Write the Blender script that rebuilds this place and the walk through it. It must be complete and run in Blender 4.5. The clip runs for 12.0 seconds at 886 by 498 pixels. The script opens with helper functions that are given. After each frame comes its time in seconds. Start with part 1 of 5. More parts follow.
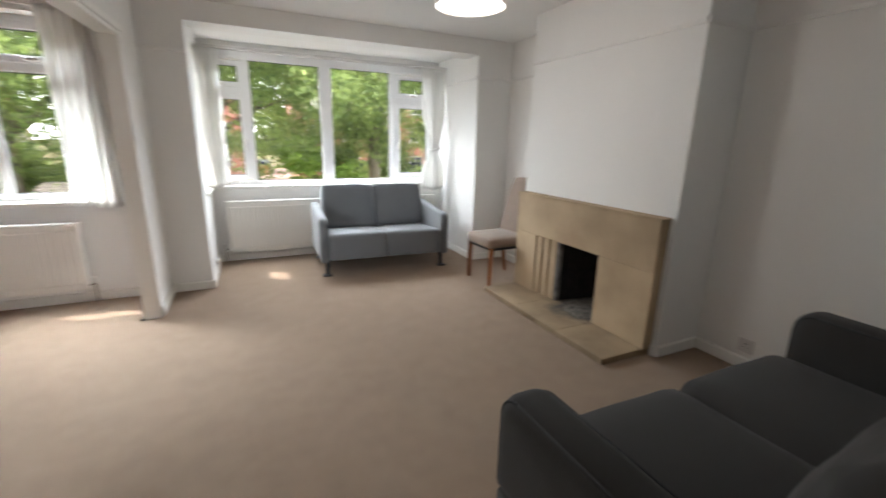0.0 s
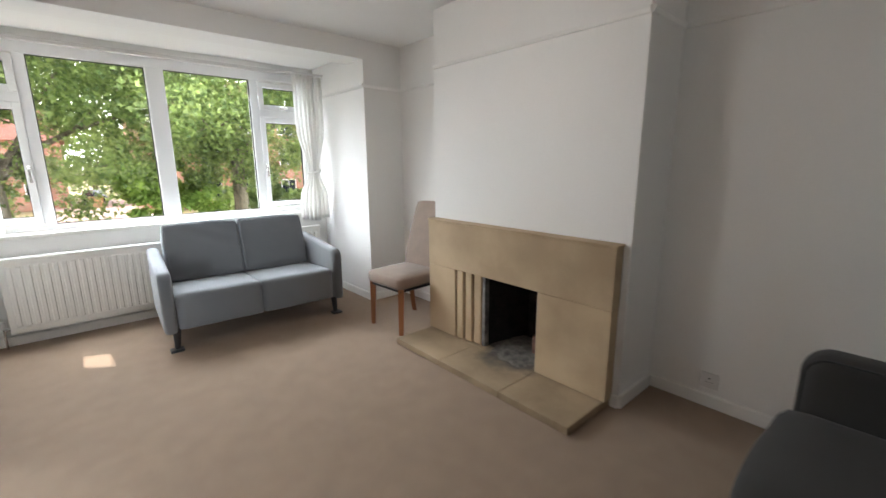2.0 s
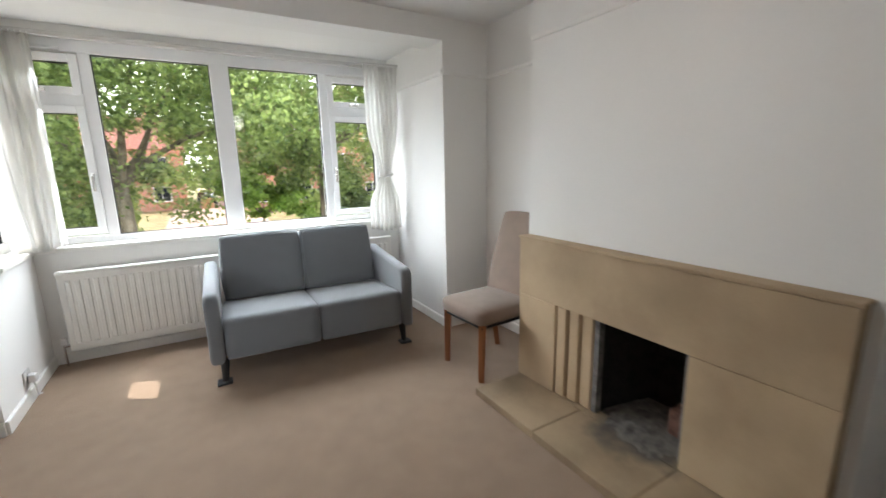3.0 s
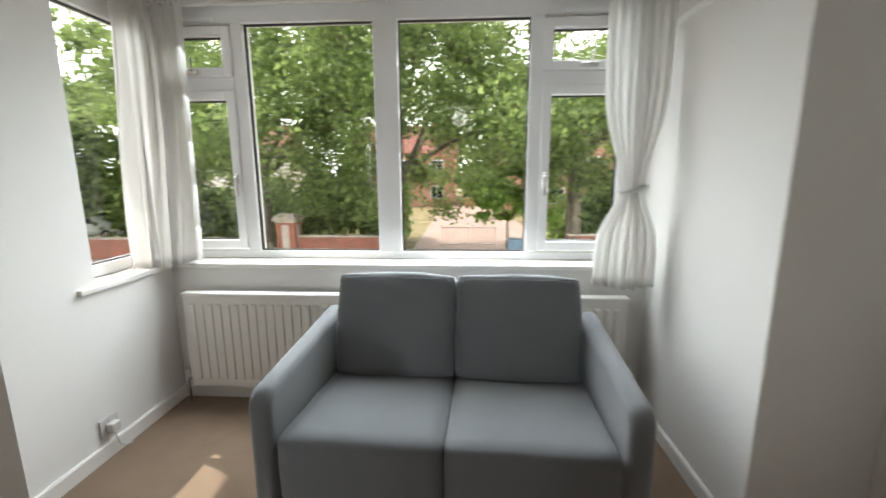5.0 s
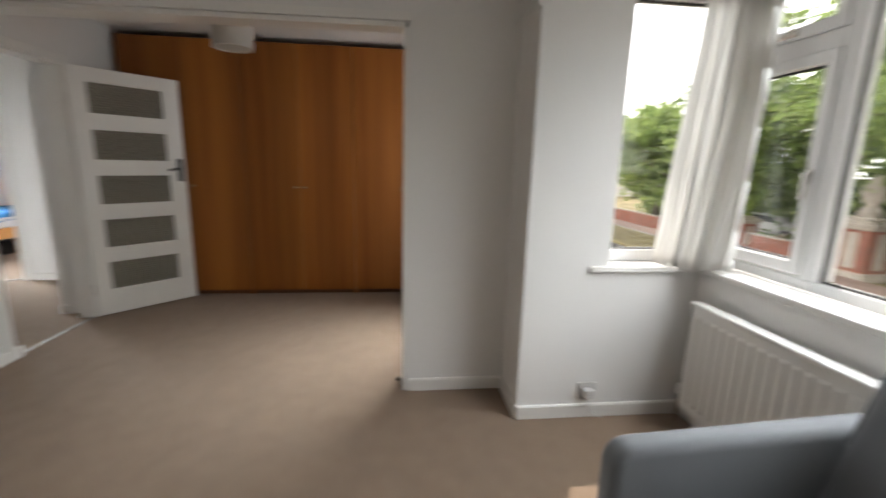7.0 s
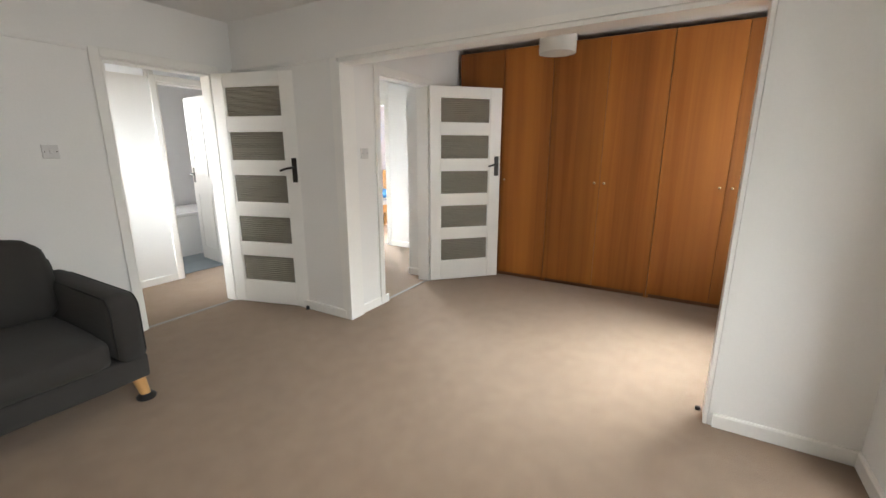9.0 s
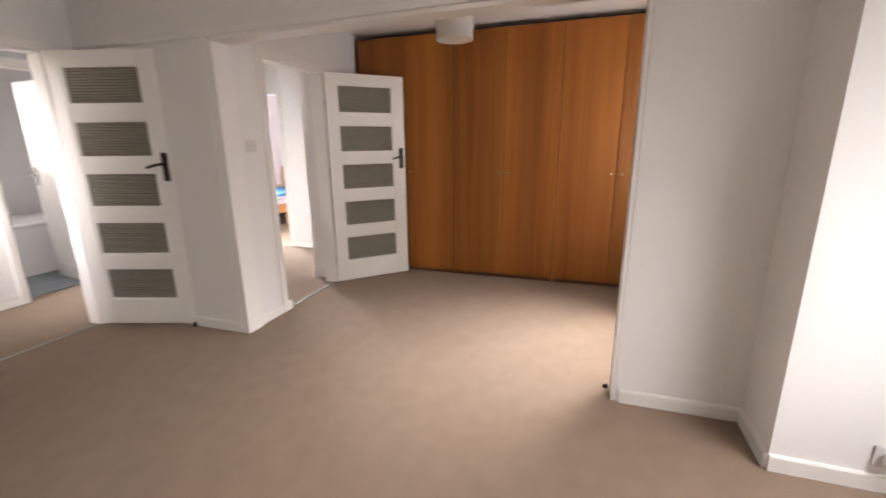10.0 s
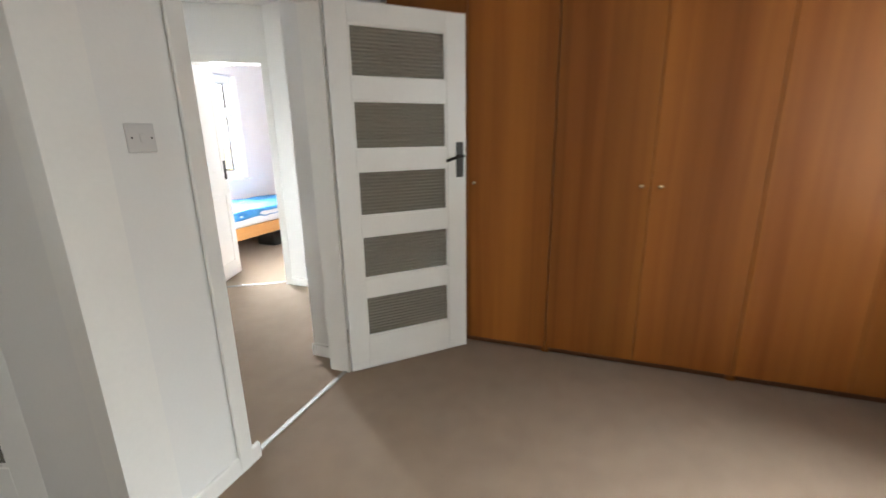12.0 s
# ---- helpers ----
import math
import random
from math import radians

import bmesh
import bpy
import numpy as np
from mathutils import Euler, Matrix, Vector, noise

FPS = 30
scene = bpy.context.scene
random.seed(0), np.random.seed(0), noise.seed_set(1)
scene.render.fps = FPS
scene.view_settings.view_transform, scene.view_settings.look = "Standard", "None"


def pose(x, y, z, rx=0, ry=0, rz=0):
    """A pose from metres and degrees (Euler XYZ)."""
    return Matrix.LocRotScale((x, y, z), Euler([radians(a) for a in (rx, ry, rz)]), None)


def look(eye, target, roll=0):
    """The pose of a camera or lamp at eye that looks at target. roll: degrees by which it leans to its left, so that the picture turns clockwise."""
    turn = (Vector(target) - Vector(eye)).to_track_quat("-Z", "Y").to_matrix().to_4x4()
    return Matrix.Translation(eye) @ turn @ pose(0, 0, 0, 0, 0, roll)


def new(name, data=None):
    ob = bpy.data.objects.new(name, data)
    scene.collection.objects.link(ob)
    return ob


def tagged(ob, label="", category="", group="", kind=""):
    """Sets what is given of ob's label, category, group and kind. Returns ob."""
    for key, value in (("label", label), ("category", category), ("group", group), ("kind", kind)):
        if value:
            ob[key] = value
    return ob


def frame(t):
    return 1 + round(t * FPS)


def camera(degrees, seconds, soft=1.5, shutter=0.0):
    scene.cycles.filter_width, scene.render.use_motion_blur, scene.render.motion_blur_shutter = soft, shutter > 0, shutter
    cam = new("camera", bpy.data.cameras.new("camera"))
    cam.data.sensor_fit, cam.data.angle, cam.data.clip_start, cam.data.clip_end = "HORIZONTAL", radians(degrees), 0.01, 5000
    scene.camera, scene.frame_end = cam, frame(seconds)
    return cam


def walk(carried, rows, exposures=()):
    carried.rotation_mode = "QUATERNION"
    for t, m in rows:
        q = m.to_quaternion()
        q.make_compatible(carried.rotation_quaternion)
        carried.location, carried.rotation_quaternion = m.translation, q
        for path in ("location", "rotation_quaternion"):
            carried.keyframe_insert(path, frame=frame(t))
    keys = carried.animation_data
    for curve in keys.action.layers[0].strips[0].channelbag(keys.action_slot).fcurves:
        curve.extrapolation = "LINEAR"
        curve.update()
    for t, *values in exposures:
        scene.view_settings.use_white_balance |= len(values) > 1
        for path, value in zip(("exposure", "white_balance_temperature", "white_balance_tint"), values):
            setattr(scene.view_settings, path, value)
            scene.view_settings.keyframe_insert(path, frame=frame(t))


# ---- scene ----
cam = camera(93.5, 12.0, shutter=0.5)
PATH = [
    (0, (0.2, 0.41, 1.358), (1.02, 2.165, 0.86), 1.2),
    (0.5, (0.252, 0.514, 1.361), (1.454, 2.042, 0.891), 2.6),
    (1, (0.299, 0.618, 1.32), (1.61, 2.062, 0.879), 2.3),
    (1.5, (0.345, 0.878, 1.357), (1.661, 2.325, 0.938), 0.3),
    (2, (0.448, 1.15, 1.354), (1.738, 2.623, 0.945), -0.4),
    (2.5, (0.628, 1.422, 1.352), (1.782, 3.005, 0.948), -1.1),
    (4.5, (1.426, 2.899, 1.368), (1.712, 4.843, 0.996), -0.5),
    (5, (1.562, 3.271, 1.353), (1.445, 5.234, 0.987), -0.3),
    (5.5, (1.619, 3.642, 1.32), (1.057, 5.525, 0.951), 0.5),
    (6, (1.642, 3.985, 1.323), (0.377, 5.487, 0.942), 1.0),
    (6.5, (1.688, 4.09, 1.327), (-0.07, 4.956, 0.925), 1.6),
    (7, (1.783, 3.981, 1.323), (-0.164, 4.205, 0.926), 1.5),
    (7.5, (1.808, 3.921, 1.39), (-0.091, 3.48, 0.942), 0.0),
    (9.5, (1.834, 3.805, 1.376), (0.163, 2.81, 0.91), 0.1),
    (10, (1.672, 3.797, 1.356), (-0.167, 3.184, 0.864), -0.6),
    (10.5, (1.331, 3.611, 1.358), (-0.532, 3.086, 0.857), -0.5),
    (11, (0.942, 3.343, 1.349), (-0.943, 2.857, 0.89), -0.8),
    (11.5, (0.507, 3.075, 1.339), (-1.37, 2.552, 0.885), -1.0),
    (12, (0.06, 2.82, 1.332), (-1.746, 2.132, 0.821), -1.0),
]
EXPOSURES = [(0, 0.3, 6250, 12), (0.5, 0.47, 6250, 12), (1.0, 0.52, 6300, 12), (1.5, 0.46, 6250, 12), (2.5, 0.31, 6150, 11), (4.5, -0.17, 6400, 12), (5.0, -0.34, 6400, 10), (5.5, -0.5, 6400, 10), (6.0, -0.6, 6300, 10), (6.6, -0.62, 6400, 12), (7.5, -0.42, 6600, 14), (9.5, 0.58, 6500, 11), (10.0, 0.32, 6950, 23), (10.5, 0.18, 6850, 20), (11.0, 0.08, 6350, 10), (12, 0.26, 6400, 10)]
walk(cam, [(t, look(eye, target, roll)) for t, eye, target, roll in PATH], EXPOSURES)

# ---------------------------------------------------------------- world and light
GROUND = -2.6
CEIL = 2.42
SUN_DIR = Vector((0.47, -0.315, -0.83)).normalized()      # the way the sunlight travels
world = bpy.data.worlds.new("sky")
world.use_nodes = True
scene.world = world
wn = world.node_tree.nodes
sky = wn.new("ShaderNodeTexSky")
sky.sky_type = "NISHITA"
sky.sun_disc = False
sky.sun_elevation = math.asin(-SUN_DIR.z)
sky.sun_rotation = math.atan2(-SUN_DIR.x, -SUN_DIR.y)
sky.air_density, sky.dust_density, sky.ozone_density = 1.0, 3.0, 1.0
wn["Background"].inputs["Strength"].default_value = 0.15
world.node_tree.links.new(sky.outputs[0], wn["Background"].inputs[0])

sun = new("sun", bpy.data.lights.new("sun", "SUN"))
sun.data.energy, sun.data.angle, sun.data.color = 8.0, radians(0.6), (1.0, 0.95, 0.86)
sun.matrix_world = look((0, 0, 20), Vector((0, 0, 20)) + SUN_DIR)


def opening_light(name, centre, way, width, height, watts, colour=(0.885, 0.965, 1.0), spread=130, strips=1):
    """Sky light or added fill through one opening, in strips one above the other."""
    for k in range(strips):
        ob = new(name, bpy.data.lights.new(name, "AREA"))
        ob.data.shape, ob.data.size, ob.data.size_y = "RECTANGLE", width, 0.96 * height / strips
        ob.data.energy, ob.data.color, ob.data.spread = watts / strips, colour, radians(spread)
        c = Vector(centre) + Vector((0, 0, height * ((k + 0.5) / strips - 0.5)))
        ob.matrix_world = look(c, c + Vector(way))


opening_light("bay_window_light", (1.15, 5.64, 1.52), (0.05, -1, -0.85), 2.3, 1.25, 42, spread=128, strips=5)
opening_light("bay_side_light", (-0.29, 5.33, 1.52), (1, -0.2, 0.0), 0.5, 1.2, 2.2, spread=140)
opening_light("dining_window_light", (-1.5, 4.77, 1.52), (0.75, -0.95, -1.3), 1.15, 1.25, 32, spread=74, strips=4)
opening_light("dining_window_glow", (-1.5, 4.77, 1.52), (-0.6, -1, 0.0), 1.15, 1.25, 8, spread=130)
# added to brighten the bathroom, whose window is unseen and assumed
opening_light("bathroom_fill_light", (-0.75, -2.72, 1.6), (-0.2, 1, -0.2), 0.85, 1.0, 5)
# added fill that brightens the hall; no window is seen at this end
opening_light("hall_fill_light", (1.26, -0.36, 1.55), (-1, -0.05, -0.32), 0.7, 1.0, 16, spread=60)
opening_light("bedroom_window_light", (-3.95, -2.0, 1.5), (0.65, 1, -0.45), 0.9, 1.2, 210)


# ---------------------------------------------------------------- materials
def material(name, colour, rough=0.6, vary=0.08, scale=3.0, fine=180.0, bump=0.15, depth=0.002, metal=0.0, stretch=(1, 1, 1), sheen=0.0, second=None, by_object=0.0, fine_vary=0.5):
    """Principled surface whose colour wanders at two scales, with fine relief."""
    m = bpy.data.materials.new(name)
    m.use_nodes = True
    nt = m.node_tree
    b = nt.nodes["Principled BSDF"]
    co = nt.nodes.new("ShaderNodeTexCoord")
    mp = nt.nodes.new("ShaderNodeMapping")
    mp.inputs["Scale"].default_value = stretch
    nt.links.new(co.outputs["Object"], mp.inputs[0])
    big = nt.nodes.new("ShaderNodeTexNoise")
    big.inputs["Scale"].default_value, big.inputs["Detail"].default_value = scale, 5
    small = nt.nodes.new("ShaderNodeTexNoise")
    small.inputs["Scale"].default_value, small.inputs["Detail"].default_value = fine, 3
    for n in (big, small):
        nt.links.new(mp.outputs[0], n.inputs["Vector"])
    mix = nt.nodes.new("ShaderNodeMath")
    mix.operation = "MULTIPLY_ADD"
    nt.links.new(small.outputs["Fac"], mix.inputs[0])
    mix.inputs[1].default_value = fine_vary
    nt.links.new(big.outputs["Fac"], mix.inputs[2])
    ramp = nt.nodes.new("ShaderNodeValToRGB")
    lo = [max(0, c * (1 - vary)) for c in colour]
    hi = [min(1, c * (1 + vary)) for c in (second or colour)]
    ramp.color_ramp.elements[0].position, ramp.color_ramp.elements[0].color = 0.35 + fine_vary * 0.35, (*lo, 1)
    ramp.color_ramp.elements[1].position, ramp.color_ramp.elements[1].color = 0.65 + fine_vary * 0.65, (*hi, 1)
    nt.links.new(mix.outputs[0], ramp.inputs[0])
    last = ramp.outputs[0]
    if by_object:
        info = nt.nodes.new("ShaderNodeObjectInfo")
        rng = nt.nodes.new("ShaderNodeMapRange")
        rng.inputs[3].default_value, rng.inputs[4].default_value = 1 - by_object, 1 + by_object
        nt.links.new(info.outputs["Random"], rng.inputs[0])
        hsv = nt.nodes.new("ShaderNodeHueSaturation")
        nt.links.new(rng.outputs[0], hsv.inputs["Value"])
        nt.links.new(last, hsv.inputs["Color"])
        last = hsv.outputs[0]
    nt.links.new(last, b.inputs["Base Color"])
    b.inputs["Roughness"].default_value, b.inputs["Metallic"].default_value = rough, metal
    if sheen:
        b.inputs["Sheen Weight"].default_value, b.inputs["Sheen Roughness"].default_value = sheen, 0.5
    if bump:
        bp = nt.nodes.new("ShaderNodeBump")
        bp.inputs["Strength"].default_value, bp.inputs["Distance"].default_value = bump, depth
        nt.links.new(small.outputs["Fac"], bp.inputs["Height"])
        nt.links.new(bp.outputs[0], b.inputs["Normal"])
    return m


def wood(name, dark, light, along="z", scale=1.0, rough=0.4, by_object=0.1, leaves=0.0):
    """Veneer or solid wood with grain along one axis and broad bands."""
    m = bpy.data.materials.new(name)
    m.use_nodes = True
    nt = m.node_tree
    b = nt.nodes["Principled BSDF"]
    co = nt.nodes.new("ShaderNodeTexCoord")
    info = nt.nodes.new("ShaderNodeObjectInfo")
    add = nt.nodes.new("ShaderNodeVectorMath")
    add.operation = "MULTIPLY_ADD"
    nt.links.new(info.outputs["Random"], add.inputs[0])
    add.inputs[1].default_value = (17, 23, 31)
    nt.links.new(co.outputs["Object"], add.inputs[2])
    mp = nt.nodes.new("ShaderNodeMapping")
    s = [14 * scale] * 3
    s["xyz".index(along)] = 0.45 * scale
    mp.inputs["Scale"].default_value = s
    nt.links.new(add.outputs[0], mp.inputs[0])
    grain = nt.nodes.new("ShaderNodeTexNoise")
    grain.inputs["Scale"].default_value, grain.inputs["Detail"].default_value, grain.inputs["Roughness"].default_value = 1.0, 8, 0.6
    grain.inputs["Distortion"].default_value = 0.6
    nt.links.new(mp.outputs[0], grain.inputs["Vector"])
    mp2 = nt.nodes.new("ShaderNodeMapping")
    s2 = [3.4 * scale] * 3
    s2["xyz".index(along)] = 0.18 * scale
    mp2.inputs["Scale"].default_value = s2
    nt.links.new(add.outputs[0], mp2.inputs[0])
    band = nt.nodes.new("ShaderNodeTexNoise")
    band.inputs["Scale"].default_value, band.inputs["Detail"].default_value = 1.0, 3
    nt.links.new(mp2.outputs[0], band.inputs["Vector"])
    mix = nt.nodes.new("ShaderNodeMath")
    mix.operation = "MULTIPLY_ADD"
    nt.links.new(grain.outputs["Fac"], mix.inputs[0])
    mix.inputs[1].default_value = 0.55
    nt.links.new(band.outputs["Fac"], mix.inputs[2])
    ramp = nt.nodes.new("ShaderNodeValToRGB")
    ramp.color_ramp.elements[0].position, ramp.color_ramp.elements[0].color = 0.56, (*dark, 1)
    ramp.color_ramp.elements[1].position, ramp.color_ramp.elements[1].color = 0.98, (*light, 1)
    nt.links.new(mix.outputs[0], ramp.inputs[0])
    rng = nt.nodes.new("ShaderNodeMapRange")
    rng.inputs[3].default_value, rng.inputs[4].default_value = 1 - by_object, 1 + by_object
    nt.links.new(info.outputs["Random"], rng.inputs[0])
    hsv = nt.nodes.new("ShaderNodeHueSaturation")
    nt.links.new(rng.outputs[0], hsv.inputs["Value"])
    nt.links.new(ramp.outputs[0], hsv.inputs["Color"])
    last = hsv.outputs[0]
    if leaves:
        # strips of veneer of differing tone, laid side by side across the board
        sep = nt.nodes.new("ShaderNodeSeparateXYZ")
        nt.links.new(add.outputs[0], sep.inputs[0])
        cell = nt.nodes.new("ShaderNodeTexVoronoi")
        cell.voronoi_dimensions = "1D"
        cell.inputs["Scale"].default_value = 1 / leaves
        nt.links.new(sep.outputs[1], cell.inputs["W"])
        tone = nt.nodes.new("ShaderNodeMapRange")
        tone.inputs[3].default_value, tone.inputs[4].default_value = 0.91, 1.09
        grey = nt.nodes.new("ShaderNodeSeparateColor")
        nt.links.new(cell.outputs["Color"], grey.inputs[0])
        nt.links.new(grey.outputs[0], tone.inputs[0])
        strip = nt.nodes.new("ShaderNodeHueSaturation")
        nt.links.new(tone.outputs[0], strip.inputs["Value"])
        nt.links.new(last, strip.inputs["Color"])
        last = strip.outputs[0]
    nt.links.new(last, b.inputs["Base Color"])
    b.inputs["Roughness"].default_value = rough
    bp = nt.nodes.new("ShaderNodeBump")
    bp.inputs["Strength"].default_value, bp.inputs["Distance"].default_value = 0.08, 0.001
    nt.links.new(grain.outputs["Fac"], bp.inputs["Height"])
    nt.links.new(bp.outputs[0], b.inputs["Normal"])
    return m


def glass(name, rough=0.0, ior=1.45, colour=(1, 1, 1), reeds=0.0):
    m = bpy.data.materials.new(name)
    m.use_nodes = True
    nt = m.node_tree
    b = nt.nodes["Principled BSDF"]
    b.inputs["Base Color"].default_value = (*colour, 1)
    b.inputs["Roughness"].default_value = rough
    b.inputs["Transmission Weight"].default_value = 1.0
    b.inputs["IOR"].default_value = ior
    if reeds:
        co = nt.nodes.new("ShaderNodeTexCoord")
        w = nt.nodes.new("ShaderNodeTexNoise")
        w.inputs["Scale"].default_value = 14.0
        nt.links.new(co.outputs["Object"], w.inputs["Vector"])
        w2 = nt.nodes.new("ShaderNodeTexWave")
        w2.bands_direction = "Z"
        w2.inputs["Scale"].default_value, w2.inputs["Distortion"].default_value = reeds, 0.5
        nt.links.new(co.outputs["Object"], w2.inputs["Vector"])
        ad = nt.nodes.new("ShaderNodeMath")
        nt.links.new(w.outputs["Fac"], ad.inputs[0])
        nt.links.new(w2.outputs["Fac"], ad.inputs[1])
        bp = nt.nodes.new("ShaderNodeBump")
        bp.inputs["Strength"].default_value, bp.inputs["Distance"].default_value = 1.0, 0.006
        nt.links.new(ad.outputs[0], bp.inputs["Height"])
        nt.links.new(bp.outputs[0], b.inputs["Normal"])
    return m


def pane_glass(name):
    """Thin clear window pane: mostly clear, with the gloss of glass at a slant."""
    m = bpy.data.materials.new(name)
    m.use_nodes = True
    nt = m.node_tree
    nt.nodes.remove(nt.nodes["Principled BSDF"])
    clear = nt.nodes.new("ShaderNodeBsdfTransparent")
    clear.inputs[0].default_value = (0.97, 0.98, 0.975, 1)
    shine = nt.nodes.new("ShaderNodeBsdfGlossy")
    shine.inputs["Roughness"].default_value = 0.02
    lw = nt.nodes.new("ShaderNodeLayerWeight")
    lw.inputs[0].default_value = 0.5
    pw = nt.nodes.new("ShaderNodeMath")
    pw.operation = "POWER"
    pw.inputs[1].default_value = 4.0
    nt.links.new(lw.outputs["Facing"], pw.inputs[0])
    fr = nt.nodes.new("ShaderNodeMath")
    fr.operation = "MULTIPLY_ADD"
    fr.inputs[1].default_value, fr.inputs[2].default_value = 0.7, 0.02
    nt.links.new(pw.outputs[0], fr.inputs[0])
    mx = nt.nodes.new("ShaderNodeMixShader")
    nt.links.new(fr.outputs[0], mx.inputs[0])
    nt.links.new(clear.outputs[0], mx.inputs[1])
    nt.links.new(shine.outputs[0], mx.inputs[2])
    nt.links.new(mx.outputs[0], nt.nodes["Material Output"].inputs[0])
    return m


def cloth_sheet(name, colour, through_light=0.35):
    """Thin woven cloth that lets some daylight through."""
    m = material(name, colour, 0.85, 0.04, 6, 400, 0.2, 0.001)
    nt = m.node_tree
    b = nt.nodes["Principled BSDF"]
    tr = nt.nodes.new("ShaderNodeBsdfTranslucent")
    tr.inputs[0].default_value = (*colour, 1)
    mx = nt.nodes.new("ShaderNodeMixShader")
    mx.inputs[0].default_value = through_light
    nt.links.new(b.outputs[0], mx.inputs[1])
    nt.links.new(tr.outputs[0], mx.inputs[2])
    nt.links.new(mx.outputs[0], nt.nodes["Material Output"].inputs[0])
    return m


def glow(name, colour, strength):
    m = bpy.data.materials.new(name)
    m.use_nodes = True
    b = m.node_tree.nodes["Principled BSDF"]
    b.inputs["Base Color"].default_value = (0.9, 0.9, 0.9, 1)
    b.inputs["Emission Color"].default_value = (*colour, 1)
    b.inputs["Emission Strength"].default_value = strength
    return m


M_WALL = material("wall_paint", (0.80, 0.785, 0.76), 0.75, 0.02, 1.3, 90, 0.25, 0.0015)
M_CEIL = material("ceiling_paint", (0.82, 0.81, 0.79), 0.85, 0.02, 1.0, 60, 0.2, 0.0015)
M_GLOSS = material("white_gloss_paint", (0.83, 0.81, 0.77), 0.35, 0.025, 4, 60, 0.06, 0.001)
M_UPVC = material("white_window_plastic", (0.85, 0.85, 0.85), 0.3, 0.015, 5, 60, 0.02, 0.001)
M_CARPET = material("beige_carpet", (0.272, 0.183, 0.118), 0.95, 0.045, 8.0, 420, 0.9, 0.006, sheen=0.15, second=(0.294, 0.2, 0.13), fine_vary=0.5)
M_GREY = material("blue_grey_wool", (0.138, 0.143, 0.15), 0.9, 0.05, 5, 650, 0.5, 0.002, sheen=0.3, second=(0.142, 0.148, 0.156), fine_vary=1.2)
M_DARK = material("charcoal_fabric", (0.027, 0.0238, 0.0215), 0.95, 0.06, 5, 650, 0.5, 0.002, sheen=0.04, second=(0.03, 0.0267, 0.0242), fine_vary=1.2)
M_DARKPIPE = material("black_piping_cord", (0.009, 0.0085, 0.008), 0.8, 0.1, 8, 400, 0.2, 0.001)
M_BEIGE = material("taupe_fabric", (0.228, 0.165, 0.127), 0.88, 0.08, 10, 600, 0.4, 0.0015, sheen=0.2)
M_STONE = material("buff_stone", (0.39, 0.283, 0.172), 0.75, 0.09, 2.2, 160, 0.12, 0.001, second=(0.455, 0.342, 0.215), by_object=0.05, fine_vary=0.12)
M_HEARTH = material("stained_hearth_stone", (0.25, 0.178, 0.105), 0.75, 0.14, 3.0, 160, 0.15, 0.001, second=(0.31, 0.225, 0.138), by_object=0.03, fine_vary=0.12)


def soot_stain(m, centre, radius, colour, most):
    """A ragged soot stain round one spot, over the material's own colour."""
    nt = m.node_tree
    b = nt.nodes["Principled BSDF"]
    under = b.inputs["Base Color"].links[0].from_socket
    co = nt.nodes.new("ShaderNodeTexCoord")
    dist = nt.nodes.new("ShaderNodeVectorMath")
    dist.operation = "DISTANCE"
    dist.inputs[1].default_value = centre
    nt.links.new(co.outputs["Object"], dist.inputs[0])
    nz = nt.nodes.new("ShaderNodeTexNoise")
    nz.inputs["Scale"].default_value, nz.inputs["Detail"].default_value = 9.0, 6
    nt.links.new(co.outputs["Object"], nz.inputs["Vector"])
    wob = nt.nodes.new("ShaderNodeMath")
    wob.operation = "MULTIPLY_ADD"
    nt.links.new(nz.outputs["Fac"], wob.inputs[0])
    wob.inputs[1].default_value = 0.35
    nt.links.new(dist.outputs["Value"], wob.inputs[2])
    rng = nt.nodes.new("ShaderNodeMapRange")
    rng.inputs[1].default_value, rng.inputs[2].default_value = radius * 0.45 + 0.175, radius + 0.175
    rng.inputs[3].default_value, rng.inputs[4].default_value = most, 0.0
    nt.links.new(wob.outputs[0], rng.inputs[0])
    mx = nt.nodes.new("ShaderNodeMixRGB")
    nt.links.new(rng.outputs[0], mx.inputs[0])
    nt.links.new(under, mx.inputs[1])
    mx.inputs[2].default_value = (*colour, 1)
    nt.links.new(mx.outputs[0], b.inputs["Base Color"])


soot_stain(M_HEARTH, (2.58, 2.82, 0.045), 0.30, (0.055, 0.048, 0.043), 0.85)
soot_stain(M_STONE, (2.50, 2.88, 0.56), 0.20, (0.22, 0.14, 0.085), 0.22)
M_CHEEK = material("sooty_grey_stone", (0.13, 0.12, 0.115), 0.85, 0.45, 14, 90, 0.5, 0.003, second=(0.17, 0.16, 0.15))
M_FIREBRICK = material("sooty_red_brick", (0.10, 0.045, 0.03), 0.9, 0.35, 14, 90, 0.5, 0.003, second=(0.17, 0.085, 0.06))
M_SOOT = material("soot_black_brick", (0.009, 0.008, 0.0075), 0.95, 0.5, 12, 80, 0.6, 0.006, second=(0.02, 0.017, 0.015))
M_ASH = material("grey_ash", (0.095, 0.084, 0.073), 0.97, 0.45, 16, 160, 0.7, 0.008, second=(0.15, 0.133, 0.115))
M_CHERRY = wood("cherry_veneer", (0.212, 0.061, 0.0095), (0.37, 0.130, 0.023), "z", 1.0, 0.45, 0.08, 0.2)
M_CHERRY.node_tree.nodes["Principled BSDF"].inputs["Specular IOR Level"].default_value = 0.3
